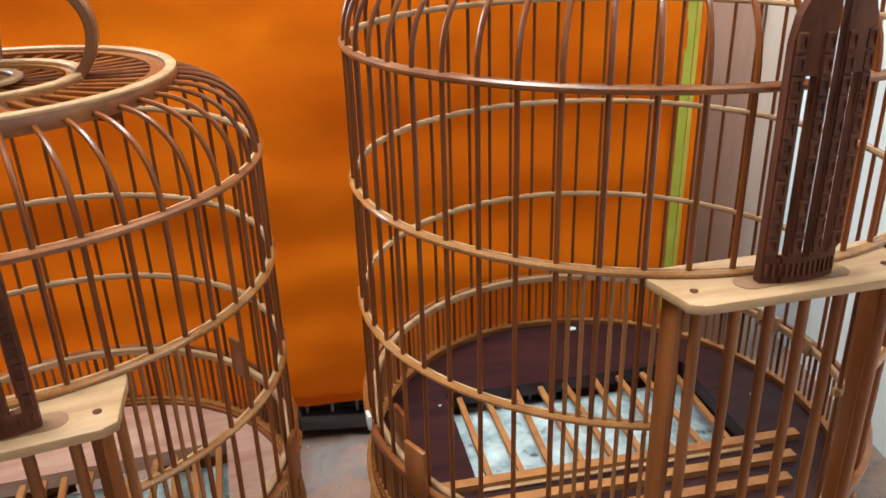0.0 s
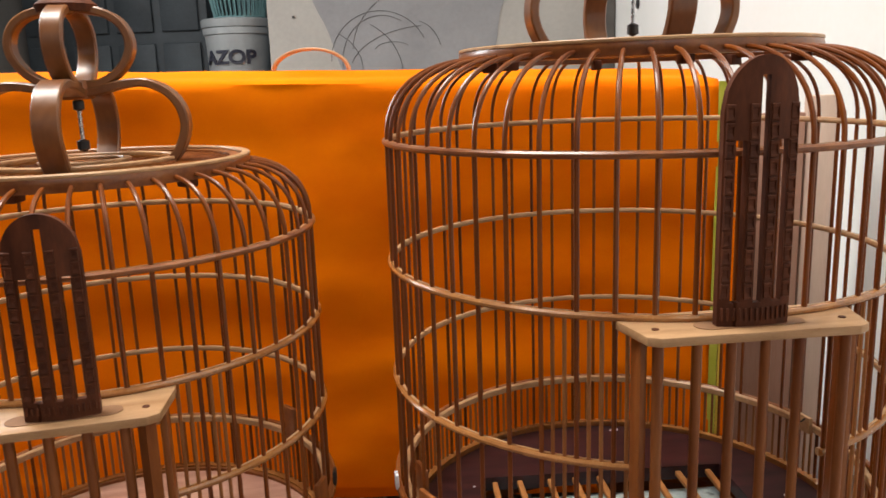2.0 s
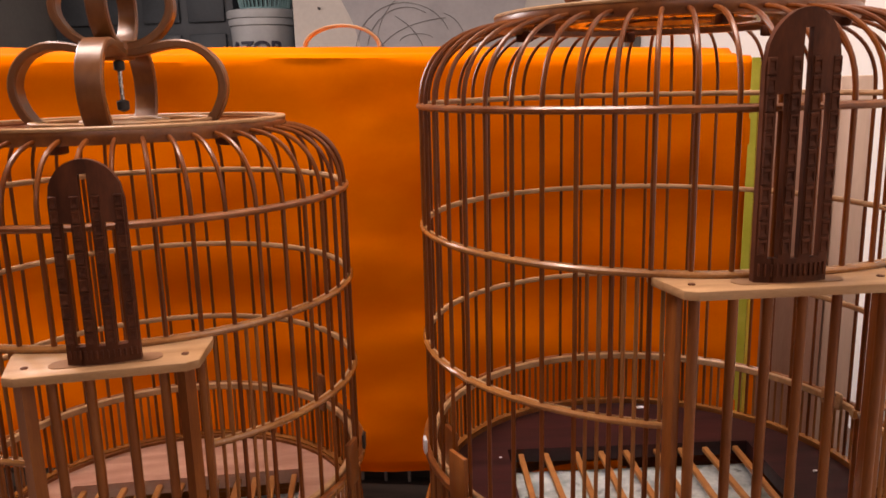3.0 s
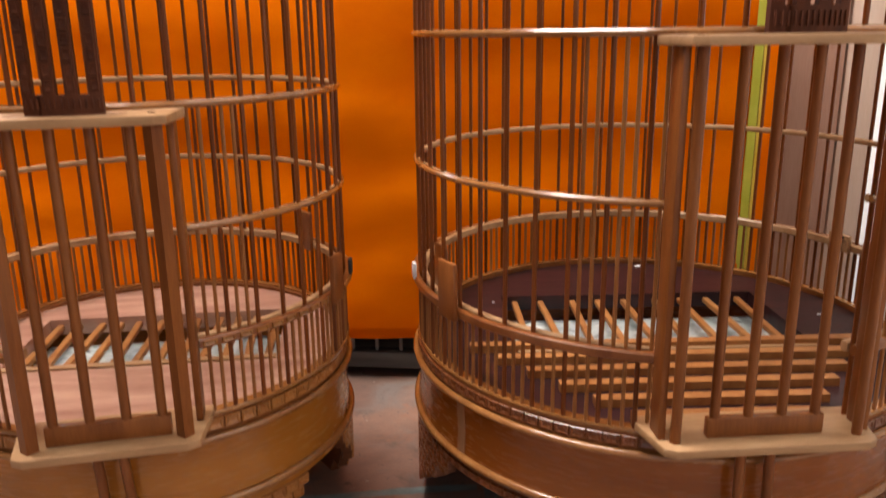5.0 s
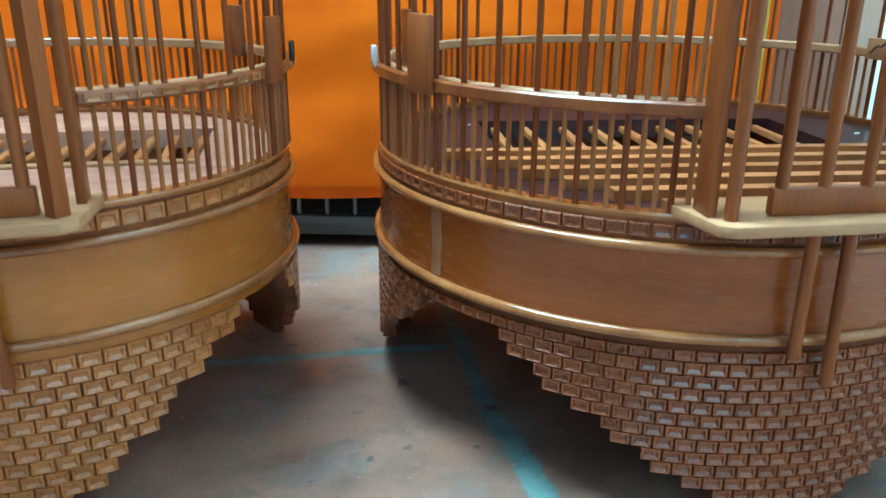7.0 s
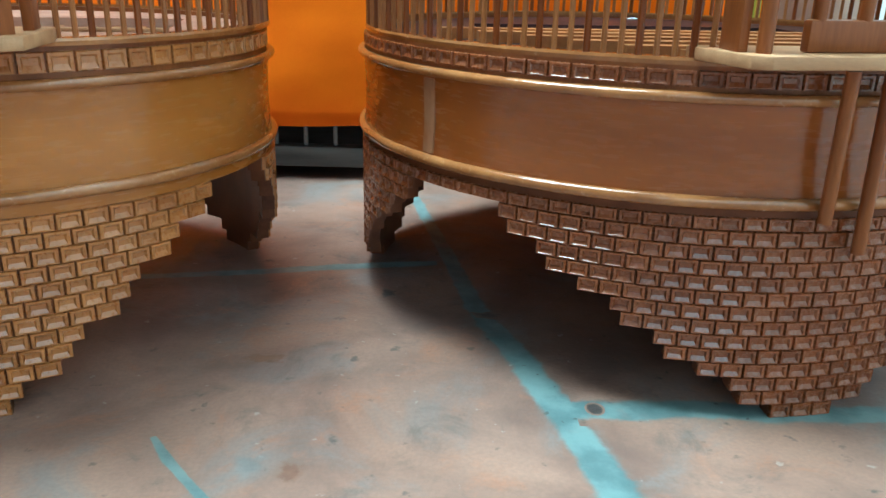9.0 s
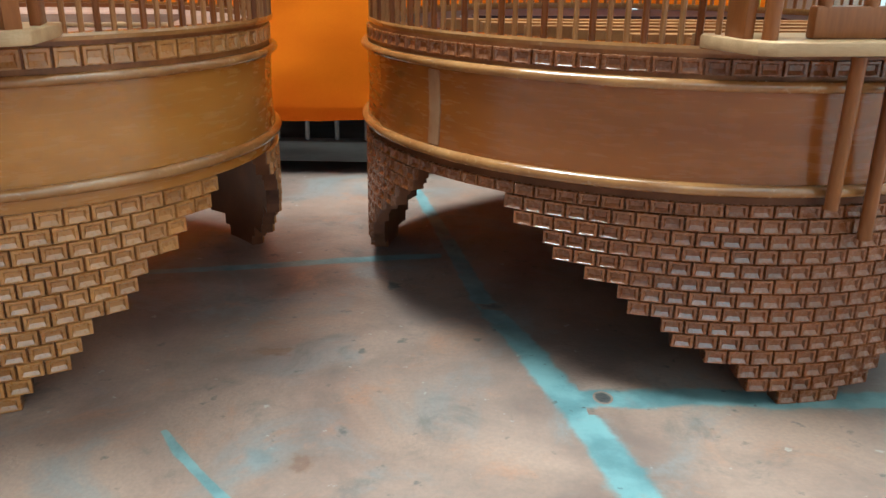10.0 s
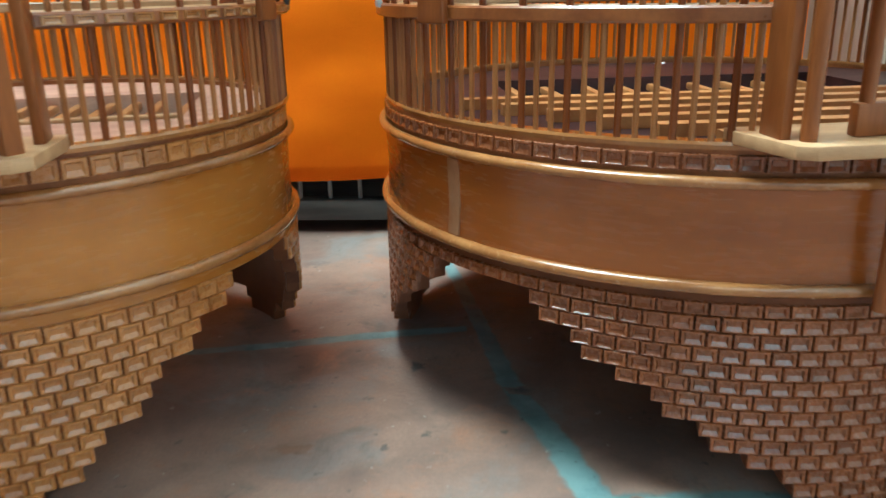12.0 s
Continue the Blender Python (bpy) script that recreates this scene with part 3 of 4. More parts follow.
    part("cage_floor", bm, g["board"], cage, g["board_label"], turn(g["pit_turn"]))
    bm = bmesh.new()
    box(bm, -hx - 0.004, hx + 0.004, y0 - 0.004, y1 + 0.004, zf - 0.030, zf - 0.027)
    part("tray_sheet", bm, M_TRAYSHEET, cage, "mottled whitish tray sheet under the grate", turn(g["pit_turn"]))
    part("pit_lip", cbox(-hx, hx, y0 - 0.005, y0 + 0.002, zf + 0.0002, zf + 0.0022, bevel=0.0006), M_PALE, cage, "", turn(g["pit_turn"]))
    slat = mesh_of("grate_slat", cbox(-0.0028, 0.0028, y0 - 0.003, y1 + 0.002, zf - 0.010, zf - 0.005, bevel=0.001), M_SLAT)
    for i in range(g["slats"]):
        x = -hx + 2 * hx * (i + 0.5) / g["slats"]
        part("grate_slat", slat, None, cage, m=turn(g["pit_turn"]) @ pose(x, 0, 0, 0, 0, 1.5 * math.sin(i * 2.1)))
    stick = mesh_of("floor_stick", cbox(-1, 1, -0.0044, 0.0044, -0.003, 0.003), M_SLAT)
    for i in range(g["sticks"]):
        y = y0 + 0.003 - 0.0245 * i
        w = min(math.sqrt(max(rf * rf - y * y, 0.0001)) - 0.006, g["stick_w"] - 0.0195 * i)
        part("floor_stick", stick, None, cage, m=turn(g["pit_turn"]) @ pose(0, y, zf + 0.0032) @ Matrix.Diagonal((w, 1, 1, 1)))

    # door: lintel, sill, posts, sliding panel and carved head; x along the door, y outward
    dm = turn(door - 90)
    wb, wf, v0, v1 = g["door"]
    zl = z3 - 0.006
    outline = [(-wb, v0), (-wb, v0 + 0.010), (-wf - 0.003, v1 - 0.004), (-wf + 0.004, v1), (wf - 0.004, v1), (wf + 0.003, v1 - 0.004), (wb, v0 + 0.010), (wb, v0)]
    for name, z in (("lintel", zl), ("sill", zb + 0.001)):
        bm = bmesh.new()
        plate(bm, outline, z - 0.001, z + 0.0045, 0.0008)
        part(name, bm, M_PALE, cage, "pale planed wooden " + name, dm)
    hole = mesh_of("peg_hole", tube([(0, 0, zl + 0.0042), (0, 0, zl + 0.0050)], 0.0022, 12), M_DARK)
    for s in (-1, 1):
        part("peg_hole", hole, None, cage, m=dm @ pose(s * (wf - 0.006), v1 - 0.016, 0))
        x = s * (wf + 0.001)
        part("door_post", cbox(x - 0.0022, x + 0.0022, rb - 0.005, rb + 0.011, zb + 0.005, zl, bevel=0.0008), M_POST, cage, "flat varnished post", dm)
        bm = tube([(s * (wf - 0.006), v1 - 0.011, zb + 0.005), (s * (wf - 0.006), v1 - 0.011, zl)], g["stick_r"], g["stick_n"])
        part("door_stick", bm, M_POST, cage, "", dm)
    zbl = zb + 0.0055
    pv = v1 - 0.016
    px = g["panel"]
    part("panel_rail", cbox(-px, px, pv - 0.003, pv + 0.003, zbl, zbl + 0.013, bevel=0.0012), M_POST, cage, "bottom rail of the sliding door", dm)
    for i in range(4):
        x = -px + 0.005 + (2 * px - 0.010) * i / 3
        part("panel_stick", tube([(x, pv, zbl + 0.012), (x, pv, zl)], 0.0030, 10), M_POST, cage, "", dm)
    for x0, x1, z in ((0.0150, 0.0120, 0.103), (-0.0030, -0.0075, 0.088)):
        x0, x1 = x0 * g["k"], x1 * g["k"]
        part("sill_pin", tube([(x0, rm + 0.011, zb - 0.001), (x1, rm + 0.0065, z)], 0.0032, 10), M_POST, cage, "stick hanging below the sill", dm)
    hd, hh = g["head"]
    bm = bmesh.new()
    xs = [hd * q5 for q5 in (-1, -0.70, -0.43, -0.11, 0.11, 0.43, 0.70, 1)]
    outer = lambda x: hh * (0.80 + 0.20 * math.sqrt(max(0.0, 1 - (x / hd) ** 2)))
    for i in range(7):
        x0, x1 = xs[i], xs[i + 1]
        hi = {1: 0.70 * hh, 3: 0.93 * hh, 5: 0.70 * hh}.get(i)
        spans = [(0.0, 0.095 * hh), (hi, None)] if hi else [(0.0, None)]
        for a, b in spans:
            q4 = 4
            for j in range(q4):
                u0, u1 = x0 + (x1 - x0) * j / q4, x0 + (x1 - x0) * (j + 1) / q4
                c0 = c1 = b
                if b is None:
                    c0, c1 = outer(u0), outer(u1)
                vs = []
                for y in (-0.0025, 0.0025):
                    vs.append([bm.verts.new((u, y + 0.004 * (1 - (u / hd) ** 2), z)) for u, z in ((u0, a), (u1, a), (u1, c1), (u0, c0))])
                p, r = vs
                bm.faces.new(p)
                bm.faces.new(r[::-1])
                for w in range(4):
                    bm.faces.new((p[w], p[(w + 1) % 4], r[(w + 1) % 4], r[w]))
    bmesh.ops.remove_doubles(bm, verts=bm.verts, dist=0.00005)
    head = part("carved_head", bm, M_DARK, cage, "dark carved slotted head board", dm @ pose(0, v1 - 0.016, zl + 0.0045))
    bm = bmesh.new()
    plate(bm, [(s * (hd + 0.004) + 0.0075 * math.cos(a), v1 - 0.0165 + 0.0075 * math.sin(a)) for s, a0 in ((1, -90), (-1, 90)) for a in [radians(a0 + 20 * i) for i in range(10)]], zl + 0.0040, zl + 0.0049)
    part("head_socket", bm, M_SOCKET, cage, "darker worn slot in the lintel", dm)
    cell = brick_mesh("carved_cell", hd * 0.22, hh * 0.062, 0.0012, M_DARK)
    for x in (-0.85, -0.27, 0.27, 0.85):
        for j in range(11):
            z = hh * (0.14 + 0.066 * j)
            part("carved_cell", cell, None, head, m=pose(x * hd, 0.0025 + 0.004 * (1 - x * x), z))
    flute = mesh_of("flute", cbox(-hd * 0.03, hd * 0.03, 0, 0.0012, 0.004, hh * 0.075, bevel=0.0003), M_DARK)
    for j in range(13):
        x = -0.9 + 1.8 * j / 12
        part("flute", flute, None, head, m=pose(x * hd, 0.0024 + 0.004 * (1 - x * x), 0))

    # tablets and clip that hold the rail
    for a, inside in g["tablets"]:
        r0 = rb - 0.009 if inside else rb + 0.006
        bm = bmesh.new()
        box(bm, r0, r0 + 0.004, -0.0105 * g["k"], 0.0105 * g["k"], z5 - 0.005, z5 + 0.037 * g["k"], 0.0012)
        part("rail_tablet", bm, M_RING if inside else M_POST, cage, "upright wooden tablet on the rail", turn(a))
    a, mat = g["clip"]
    part("clip", cbox(rb + 0.0045, rb + 0.0075, -0.005, 0.005, z5 + 0.001, z5 + 0.014, bevel=0.001), mat, cage, "small clip on the rail", turn(a))

    for a in g["ties"]:
        block = part("tie_block", cbox(rb - 0.0105, rb - 0.0062, -0.012, 0.012, z5 - 0.004, z5 + 0.012, bevel=0.0012), M_PALE, cage, "pale block wired to the rail", turn(a))
        part("wire", tube(smooth_line([(rb - 0.011, -0.007, z5 + 0.0105), (rb - 0.0125, -0.003, z5 + 0.006), (rb - 0.0115, 0.001, z5 + 0.0065), (rb - 0.0125, 0.005, z5 + 0.002), (rb - 0.011, 0.008, z5 + 0.001)], 4), 0.0007, 6), M_BLACK, block, "dark twisted wire")
    drop = random.Random(3)
    for x, y, r in g["droppings"]:
        bm = bmesh.new()
        bmesh.ops.create_icosphere(bm, subdivisions=2, radius=1)
        for v in bm.verts:
            v.co = Vector((v.co.x * r * (1 + 0.5 * drop.random()), v.co.y * r * 0.6 * (1 + 0.5 * drop.random()), v.co.z * 0.0008))
        part("dropping", bm, M_WHITEPLASTIC, cage, "dried white dropping", pose(x, y, zf + 0.0004, 0, 0, 70 * drop.random()))

    # carved bricks of the feet and the bands, the visible side as single pieces
    w = 2 * math.pi * rm / g["bricks"]
    one = brick_mesh("brick", w * 0.955, h * 0.99, 0.0018, g["brick"])
    two = brick_mesh("key_tile", w * 0.93, (zb - z7 - 0.006) * 0.68, 0.0014, g["brick"])
    top = brick_mesh("skirt_tile", w * 0.955, h * 0.80, 0.0018, g["brick"])
    rest = []
    count = 0
    zrow = [(z, s, i) for i, z, s in bricks] + ([(zr + h * 0.46, (rows % 2) * 0.5, -1)] if g["skirt"] else [])
    for z, s, i in zrow:
        for j in range(g["bricks"]):
            a = (door + (j + s) * 360 / g["bricks"]) % 360
            if i >= 0:
                near = min(abs((a - f + 180) % 360 - 180) for f in feet)
                if near > hw[i] - gap * 0.4:
                    continue
            m = turn(a - 90) @ pose(0, rm - 0.0014, z)
            if abs((a + g["shown"] + 180) % 360 - 180) < 92 and count < 295:
                part("brick", one if i >= 0 else top, None, cage, m=m)
                count += 1
            else:
                rest.append((m, h if i >= 0 else h * 0.82))
    zk = (z7 + 0.004 + zb - 0.003) / 2
    for j in range(g["bricks"]):
        a = (door + j * 360 / g["bricks"]) % 360
        m = turn(a - 90) @ pose(0, rm - 0.0024, zk)
        if abs((a + g["shown"] + 180) % 360 - 180) < 100:
            part("key_tile", two, None, cage, m=m)
        else:
            rest.append((m, zb - z7 - 0.006))
    if g["rail_tiles"]:
        dash = brick_mesh("rail_dash", w * 0.80, g["rail"] * 1.2, 0.0010, M_GOLD)
        for j in range(g["bricks"]):
            a = (door + j * 360 / g["bricks"]) % 360
            if off(a) > half + 2 and abs((a + g["shown"] + 180) % 360 - 180) < 100:
                part("rail_dash", dash, None, cage, m=turn(a - 90) @ pose(0, rb + 0.0057, z5))
    verts, faces = [], []
    for m, hgt in rest:
        for sx, lo, hi, y in brick_rings(w * 0.955, hgt * 0.99, 0.0018):
            for a, b in ((-1, -1), (1, -1), (1, 1), (-1, 1)):
                verts.append(m @ Vector((a * sx, y, hi if b > 0 else lo)))
        o = len(verts) - 24
        for k in range(5):
            for j in range(4):
                faces.append((o + 4 * k + j, o + 4 * k + (j + 1) % 4, o + 4 * k + 4 + (j + 1) % 4, o + 4 * k + 4 + j))
        faces.append((o + 20, o + 21, o + 22, o + 23))
    me = bpy.data.meshes.new("far_bricks")
    me.from_pydata([tuple(v) for v in verts], [], faces)
    me.materials.append(g["brick_far"])
    ob = part("far_bricks", me, None, cage)
    ob["kind"] = "stuff"
    return cage


LARGE = dict(feet=(124.6, 249.2), skirt=True, ties=(22.5, 9.5), droppings=((0.013, 0.178, 0.004), (-0.137, 0.05, 0.0012), (0.152, 0.04, 0.002)), crown=(0.0, 0.0), rail_tiles=False, band=M_BAND, brick=M_BRICK, brick_far=M_BRICK_JOINED, joint=-139.7, rb=0.1965, rm=0.2005, bars=54, first=-87.6, ledge=0.1705, rings=(0.507, 0.411, 0.3155, 0.221), top=(0.569, 0.1370), gap=17.5, dense=16,
             arch=0.0960, mould=0.1060, mould_up=0.1540, bar_r=0.00165, rail=0.0034, hook=15, hoop=0.97, board=M_TRAY, board_label="dark purple stained cage floor",
             pit=(0.120, -0.050, 0.085), pit_turn=8, slats=9, sticks=6, stick_w=0.158, door=(0.072, 0.062, 0.176, 0.222), panel=0.036, head=(0.0212, 0.150), stick_r=0.0032, stick_n=10, k=1.0,
             tablets=((-142, False), (-154, True)), clip=(-165, M_WHITEPLASTIC), bricks=114, rows=13, shown=95)
SMALL = dict(feet=(115.2, 237.6), skirt=False, ties=(), droppings=(), crown=(-0.0055, -0.001), rail_tiles=True, band=M_BAND_TAN, brick=M_BRICK_TAN, brick_far=M_BRICK_TAN_JOINED, joint=150, rb=0.1590, rm=0.1600, bars=46, first=-60.4, ledge=0.1720, rings=(0.447, 0.373, 0.298, 0.223), top=(0.498, 0.1215), gap=19.0, dense=14,
             arch=0.0960, mould=0.1020, mould_up=0.1525, bar_r=0.0016, rail=0.0032, hook=13, hoop=0.9, board=M_PINK, board_label="pink grained wooden cage floor",
             pit=(0.104, -0.044, 0.067), pit_turn=13, slats=12, sticks=0, stick_w=0.1, door=(0.058, 0.050, 0.148, 0.198), panel=0.036, head=(0.0200, 0.118), stick_r=0.0052, stick_n=4, k=0.85,
             tablets=((-9.5, False), (48, True)), clip=(8, M_BLACK), bricks=84, rows=12, shown=40)
birdcage("large round varnished bamboo birdcage with dark purple floor, on cement", (0.1596, 0.5576), -79.5, LARGE)
birdcage("smaller round varnished bamboo birdcage with pink wooden floor, on cement", (-0.2520, 0.4839), -71.5, SMALL)

# ---------------------------------------------------------------- the covered crate behind
crate = thing("covered_crate", "low wooden crate under a hanging bright orange cloth", "crate", pose(0, 0, 0))
CX0, CX1, CY0, CY1, CZ = -1.05, 0.300, 0.785, 1.08, 0.556
bm = bmesh.new()
nx, cols = 110, []


def cloth_y(x, z):
    f = 0.005 * noise.noise(Vector((x * 7, z * 3.0, 1.3))) + 0.009 * noise.noise(Vector((x * 1.6, z * 13, 4.1))) + 0.0022 * noise.noise(Vector((x * 18, z * 30, 9.1)))
    return f


outline = []
for i in range(33):
    outline.append((CY0, 0.0555 + (CZ - 0.0705) * i / 32))
for i in range(1, 5):
    a = math.pi / 2 * i / 4
    outline.append((CY0 + 0.014 * (1 - math.cos(a)), CZ - 0.015 + 0.014 * math.sin(a)))
outline += [(CY0 + 0.05, CZ + 0.001), (CY0 + 0.09, CZ + 0.004), (CY0 + 0.105, CZ + 0.010), (CY0 + 0.12, CZ + 0.011), (CY0 + 0.20, CZ + 0.004), (CY1, CZ), (CY1 + 0.004, CZ - 0.01), (CY1 + 0.004, 0.3), (CY1 + 0.004, 0.06)]
xs = [CX0 + (0.286 - CX0) * i / nx for i in range(nx + 1)]
grid = [[bm.verts.new((x, y + (cloth_y(x, z) if j < 34 else 0), z - 0.028 * (x + 0.05) * (z / CZ) ** 2 + (0.002 * noise.noise(Vector((x * 9, 0, 2))) if j == 0 or 35 < j < 41 else 0) + (0.004 * (x + 0.11) / 0.1 * 0.5 if j == 0 else 0)))
         for j, (y, z) in enumerate(outline)] for x in xs]
for a, b in zip(grid, grid[1:]):
    for j in range(len(outline) - 1):
        bm.faces.new((a[j], a[j + 1], b[j + 1], b[j]))
me = mesh_of("cloth_cover", bm, M_CLOTH)
ob = part("cloth_cover", me, None, crate, "bright orange cotton cloth with soft creases")
so = ob.modifiers.new("thick", "SOLIDIFY")
so.thickness = 0.0015
for x0, x1, mat, name, lab in ((0.2845, 0.2930, M_GREEN, "trim", "lime green edge trim"), (0.2938, 0.2985, M_YELLOW, "trim", "yellow edge trim"), (0.2990, 0.3080, M_CLOTH, "cloth_edge", "")):
    bm = bmesh.new()
    sweep(bm, [(0, CY0 - 0.003 + 0.003 * noise.noise(Vector((0, z * 6, 3))), z) for z in np.linspace(0.075, CZ - 0.014, 14)], [(x0, -0.0012), (x1, -0.0012), (x1, 0.0012), (x0, 0.0012)], (1, 0, 0))
    part(name, bm, mat, crate, lab)
part("crate_body", cbox(CX0 + 0.01, 0.303, CY0 + 0.014, CY1, 0.055, CZ - 0.018, bevel=0.004), M_SHADED_RAIL, crate)
part("bottom_rail", cbox(CX0, 0.288, CY0 + 0.008, CY0 + 0.026, 0.012, 0.033, bevel=0.002), M_SHADED_RAIL, crate, "grey weathered bottom rail, shade put into its colour")
# added block that fills the gap below the cloth with shade-dark colour
part("plinth", cbox(CX0 + 0.01, 0.286, CY0 + 0.060, CY1 - 0.032, 0.002, 0.056), M_SHADED_RAIL, crate)
part("back_rail", cbox(CX0, 0.288, CY1 - 0.03, CY1, 0.012, 0.060, bevel=0.002), M_SHADED_RAIL, crate)
peg = mesh_of("rail_peg", tube([(0, 0, 0.031), (0, 0, 0.058)], 0.0022, 8), M_GREYPEG)
for i in range(44):
    part("rail_peg", peg, None, crate, m=pose(CX0 + 0.02 + 0.030 * i, CY0 + 0.017, 0))
foot = mesh_of("crate_foot", cbox(-0.02, 0.02, -0.02, 0.02, 0.0, 0.014, bevel=0.002), M_SHADED_RAIL)
for x in (CX0 + 0.06, 0.25):
    for y in (CY0 + 0.06, CY1 - 0.04):
        part("crate_foot", foot, None, crate, m=pose(x, y, 0))
pts = [(-0.183 + 0.048 * math.cos(a), 0.905, 0.570 + 0.027 * math.sin(a)) for a in np.linspace(math.pi, 0, 20)]
bm = bmesh.new()
sweep(bm, pts, rect(0.006, 0.0018, 0.0008), (0, 1, 0))
part("handle_hoop", bm, M_PALE, crate, "bent pale hoop poking through the cloth")

# boards leaning beside the crate
tagged(part("leaning_board", cbox(0.318, 0.424, 0.915, 0.930, 0.0, 0.50, bevel=0.002), M_PANEL), "brown wooden board standing against the wall", "board", "boards beside the crate")
tagged(part("leaning_board", cbox(0.427, 0.466, 0.918, 0.933, 0.0, 0.52, bevel=0.002), M_PANEL_PALE), "pale brown wooden board standing against the wall", "board", "boards beside the crate")

# ---------------------------------------------------------------- far wall and alcove
def blob(bm, y, cx, cz, rx, rz, n, seed):
    vs = []
    for i in range(n):
        a = 2 * math.pi * i / n
        k = 1 + 0.22 * noise.noise(Vector((math.cos(a) * 1.7, math.sin(a) * 1.7, seed)))
        vs.append((cx + rx * k * math.cos(a), cz + rz * k * math.sin(a)))
    lo = [bm.verts.new((x, y, z)) for x, z in vs]
    hi = [bm.verts.new((x, y - 0.004, z)) for x, z in vs]
    bm.faces.new(lo)
    bm.faces.new(hi[::-1])
    for i in range(n):
        bm.faces.new((lo[i], lo[(i + 1) % n], hi[(i + 1) % n], hi[i]))


bm = bmesh.new()
blob(bm, YB, -0.34, 0.98, 0.44, 0.50, 60, 2.0)
tagged(part("wall_patch", bm, M_GREY), "grey cement patch on the plaster wall", "wall patch", kind="structure")
drawing = thing("wall_drawing", "dark pencil scribble of loops on the plaster wall", "drawing", pose(0, YB - 0.006, 0))
for cx, cz, rx, rz, a0, a1 in ((-0.50, 0.66, 0.22, 0.21, 25, 180), (-0.49, 0.65, 0.18, 0.20, 60, 185), (-0.78, 0.62, 0.20, 0.18, -5, 60), (-0.72, 0.60, 0.32, 0.26, -5, 55),
                             (-0.28, 0.60, 0.36, 0.20, 95, 165), (-0.20, 0.70, 0.42, 0.30, 120, 178), (-0.34, 0.66, 0.12, 0.16, 20, 80), (-0.44, 0.70, 0.08, 0.035, 30, 170)):
    pts = [(cx + rx * math.cos(radians(a)), 0, cz + rz * math.sin(radians(a))) for a in np.linspace(a0, a1, 18)]
    part("stroke", tube(pts, 0.0018, 5), M_PENCIL, drawing)
tagged(part("nail", tube([(-0.88, YB - 0.012, 0.858), (-0.88, YB + 0.005, 0.858)], 0.006, 8, (1, 0, 0)), M_BLACK), "dark nail head in the plaster wall", "nail")
# the jamb's shadow in the corner, built as a dark upright strip
tagged(part("door_frame", cbox(0.470, 0.527, YB - 0.05, YB + 0.01, 0.0, 2.1, bevel=0.004), M_JAMB_SHADOW), "dark narrow strip for the door jamb's shadow in the corner", "door frame", kind="structure")
bm = bmesh.new()
revolve(bm, round_profile(0.016, 0, 0.004, 0.004), n=20)
bmesh.ops.rotate(bm, verts=bm.verts, cent=(0, 0, 0), matrix=Matrix.Rotation(radians(90), 3, "Y"))
tagged(part("wall_ring", bm, M_BLACK, m=pose(XW - 0.005, 2.85, 0.80)), "small dark ring hanging on the white wall", "ring")
shelf = thing("alcove_cabinet", "blue-grey cabinet in the alcove, darkened for the dim light there", "cabinet", pose(0, 0, 0))
part("body", cbox(-2.48, -1.48, 4.05, YR, 0.0, 1.6, bevel=0.01), M_SHELF, shelf)
for i in range(4):
    x = -2.46 + 0.245 * i
    part("panel", cbox(x, x + 0.2, 4.03, 4.05, 0.15, 0.80, bevel=0.006), M_SHELF, shelf)
    part("panel", cbox(x, x + 0.2, 4.03, 4.05, 0.86, 1.5, bevel=0.006), M_SHELF, shelf)
bench = thing("low_bench", "dark low bench that the bucket stands on", "bench", pose(0, 0, 0))
part("bench_top", cbox(-1.46, -1.03, 3.67, 4.10, 0.47, 0.51, bevel=0.005), M_SHELF, bench)
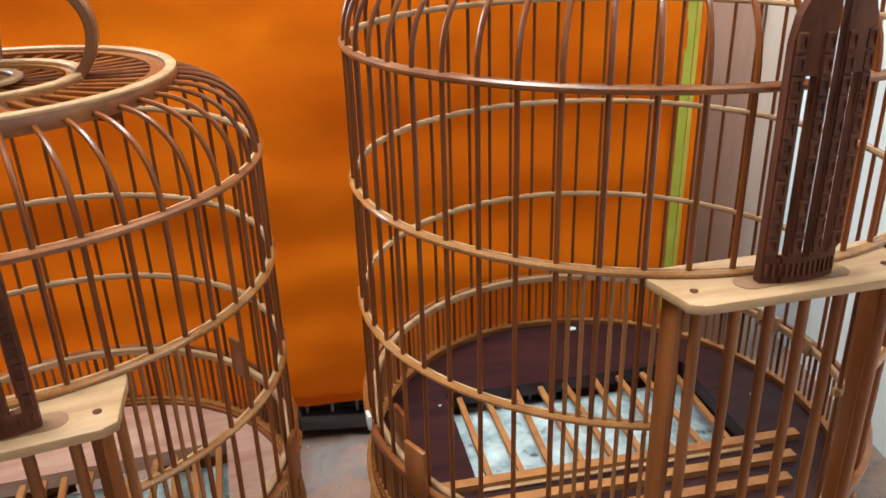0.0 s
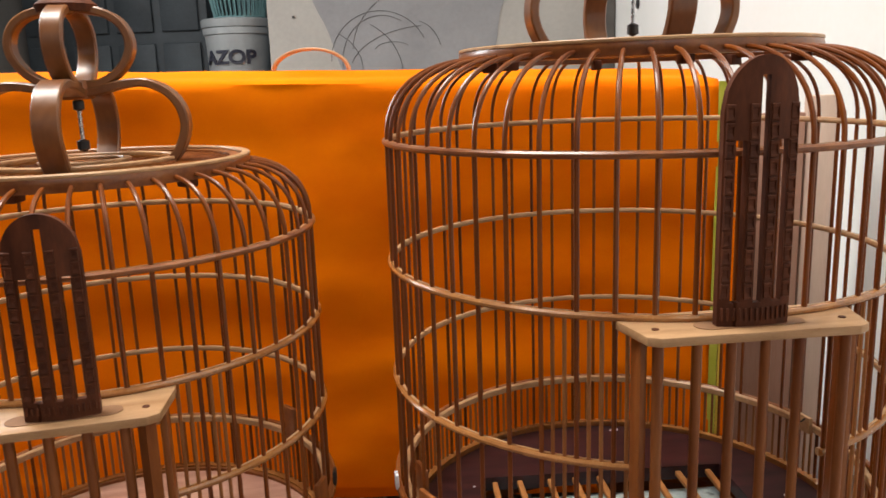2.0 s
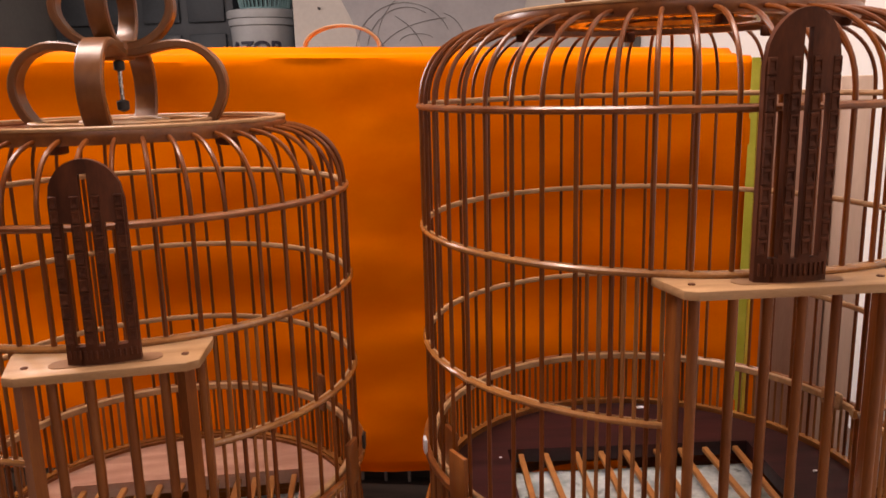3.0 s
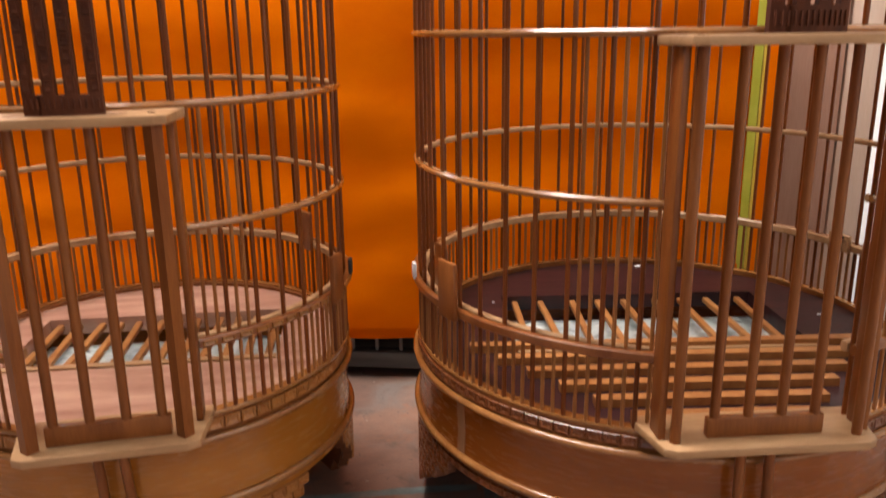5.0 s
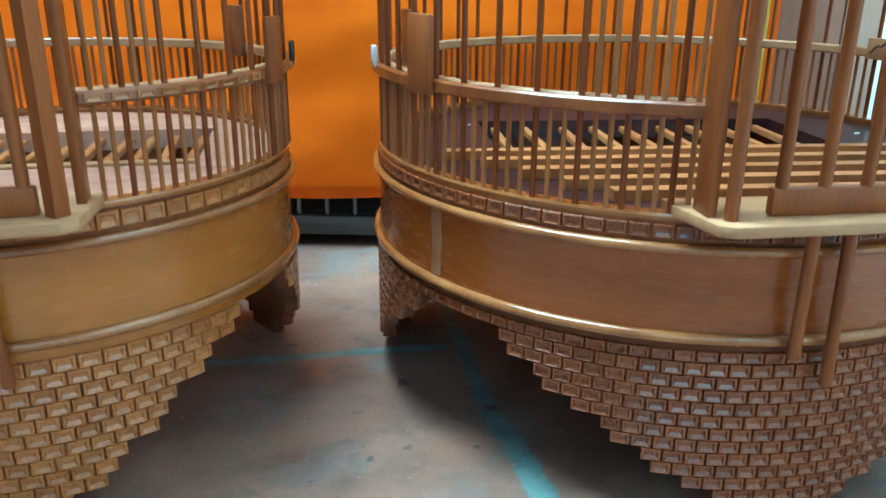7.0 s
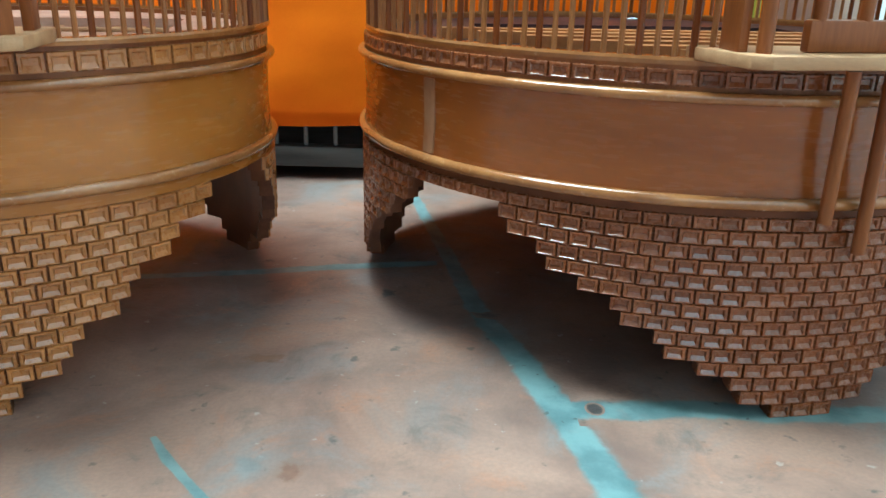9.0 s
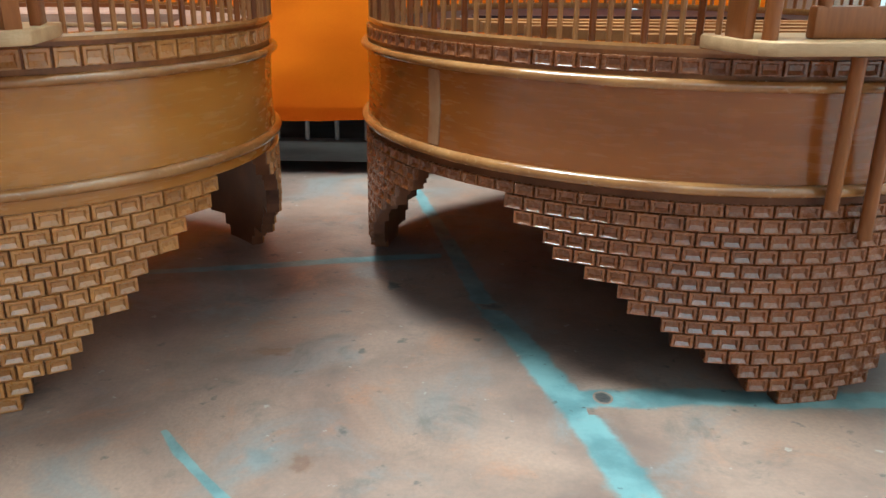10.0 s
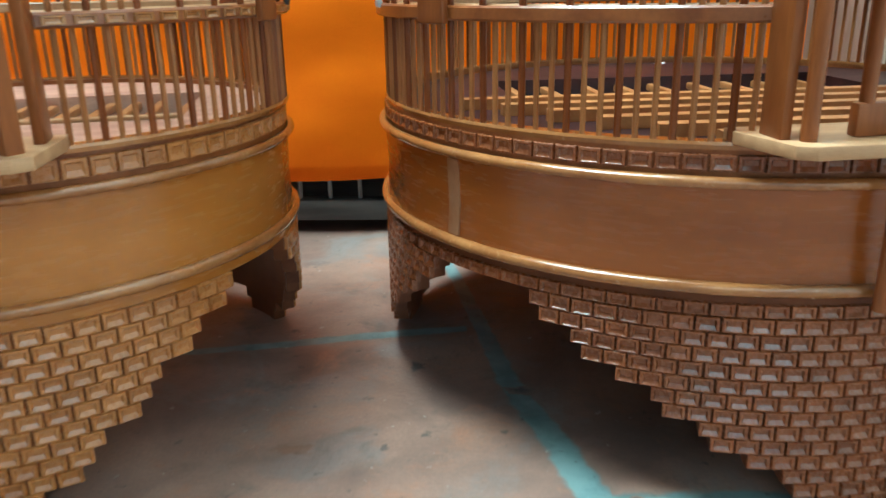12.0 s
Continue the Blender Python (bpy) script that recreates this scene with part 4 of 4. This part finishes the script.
for x in (-1.43, -1.06):
    for y in (3.69, 4.06):
        part("leg", cbox(x - 0.02, x + 0.02, y - 0.02, y + 0.02, 0, 0.47, bevel=0.003), M_SHELF, bench)
BX, BY, BZ, BR = -1.265, 3.86, 0.51, 0.165
bucket = thing("paint_bucket", "pale grey plastic paint bucket with dark printed letters", "bucket", pose(BX, BY, BZ))
bm = bmesh.new()
revolve(bm, [(0.001, 0), (BR * 0.84, 0), (BR * 0.86, 0.006), (BR * 0.95, 0.30), (BR, 0.305), (BR, 0.335), (BR * 0.95, 0.338), (BR * 0.93, 0.33), (BR * 0.84, 0.012), (0.001, 0.01)], n=64)
part("body", bm, M_BUCKET, bucket)
bm = bmesh.new()
revolve(bm, [(0.001, 0.338), (BR * 1.03, 0.338), (BR * 1.04, 0.345), (BR * 1.04, 0.372), (BR * 1.0, 0.378), (0.001, 0.378)], n=64)
part("lid", bm, M_BUCKET, bucket, "pale grey snap lid")
curve = bpy.data.curves.new("lettering", "FONT")
curve.body, curve.size, curve.align_x, curve.extrude, curve.offset = "AZOP", 0.088, "CENTER", 0.002, 0.003
tmp = bpy.data.objects.new("lettering", curve)
me = bpy.data.meshes.new_from_object(tmp)
bpy.data.objects.remove(tmp)
for v in me.vertices:
    x, y, z = v.co
    a = x * 1.2 / BR
    r = BR * 0.962 + z
    v.co = (r * math.sin(a), -r * math.cos(a), y)
me.materials.clear()
me.materials.append(M_INK)
part("lettering", me, None, bucket, "bold dark lettering", pose(0, 0, 0.165))
basket = thing("plastic_basket", "teal plastic basket standing on the bucket", "basket", pose(BX + 0.02, BY, BZ + 0.378))
bm = bmesh.new()
revolve(bm, [(0.001, 0), (0.12, 0), (0.121, 0.012), (0.001, 0.008)], n=40)
part("bottom", bm, M_BASKET, basket)
bm = bmesh.new()
revolve(bm, round_profile(0.158, 0.2, 0.007, 0.006), n=48)
part("rim", bm, M_BASKET, basket)
rib = mesh_of("rib", tube([(0.12, 0, 0.006), (0.157, 0, 0.2)], 0.004, 6), M_BASKET)
for i in range(36):
    part("rib", rib, None, basket, m=turn(10 * i))
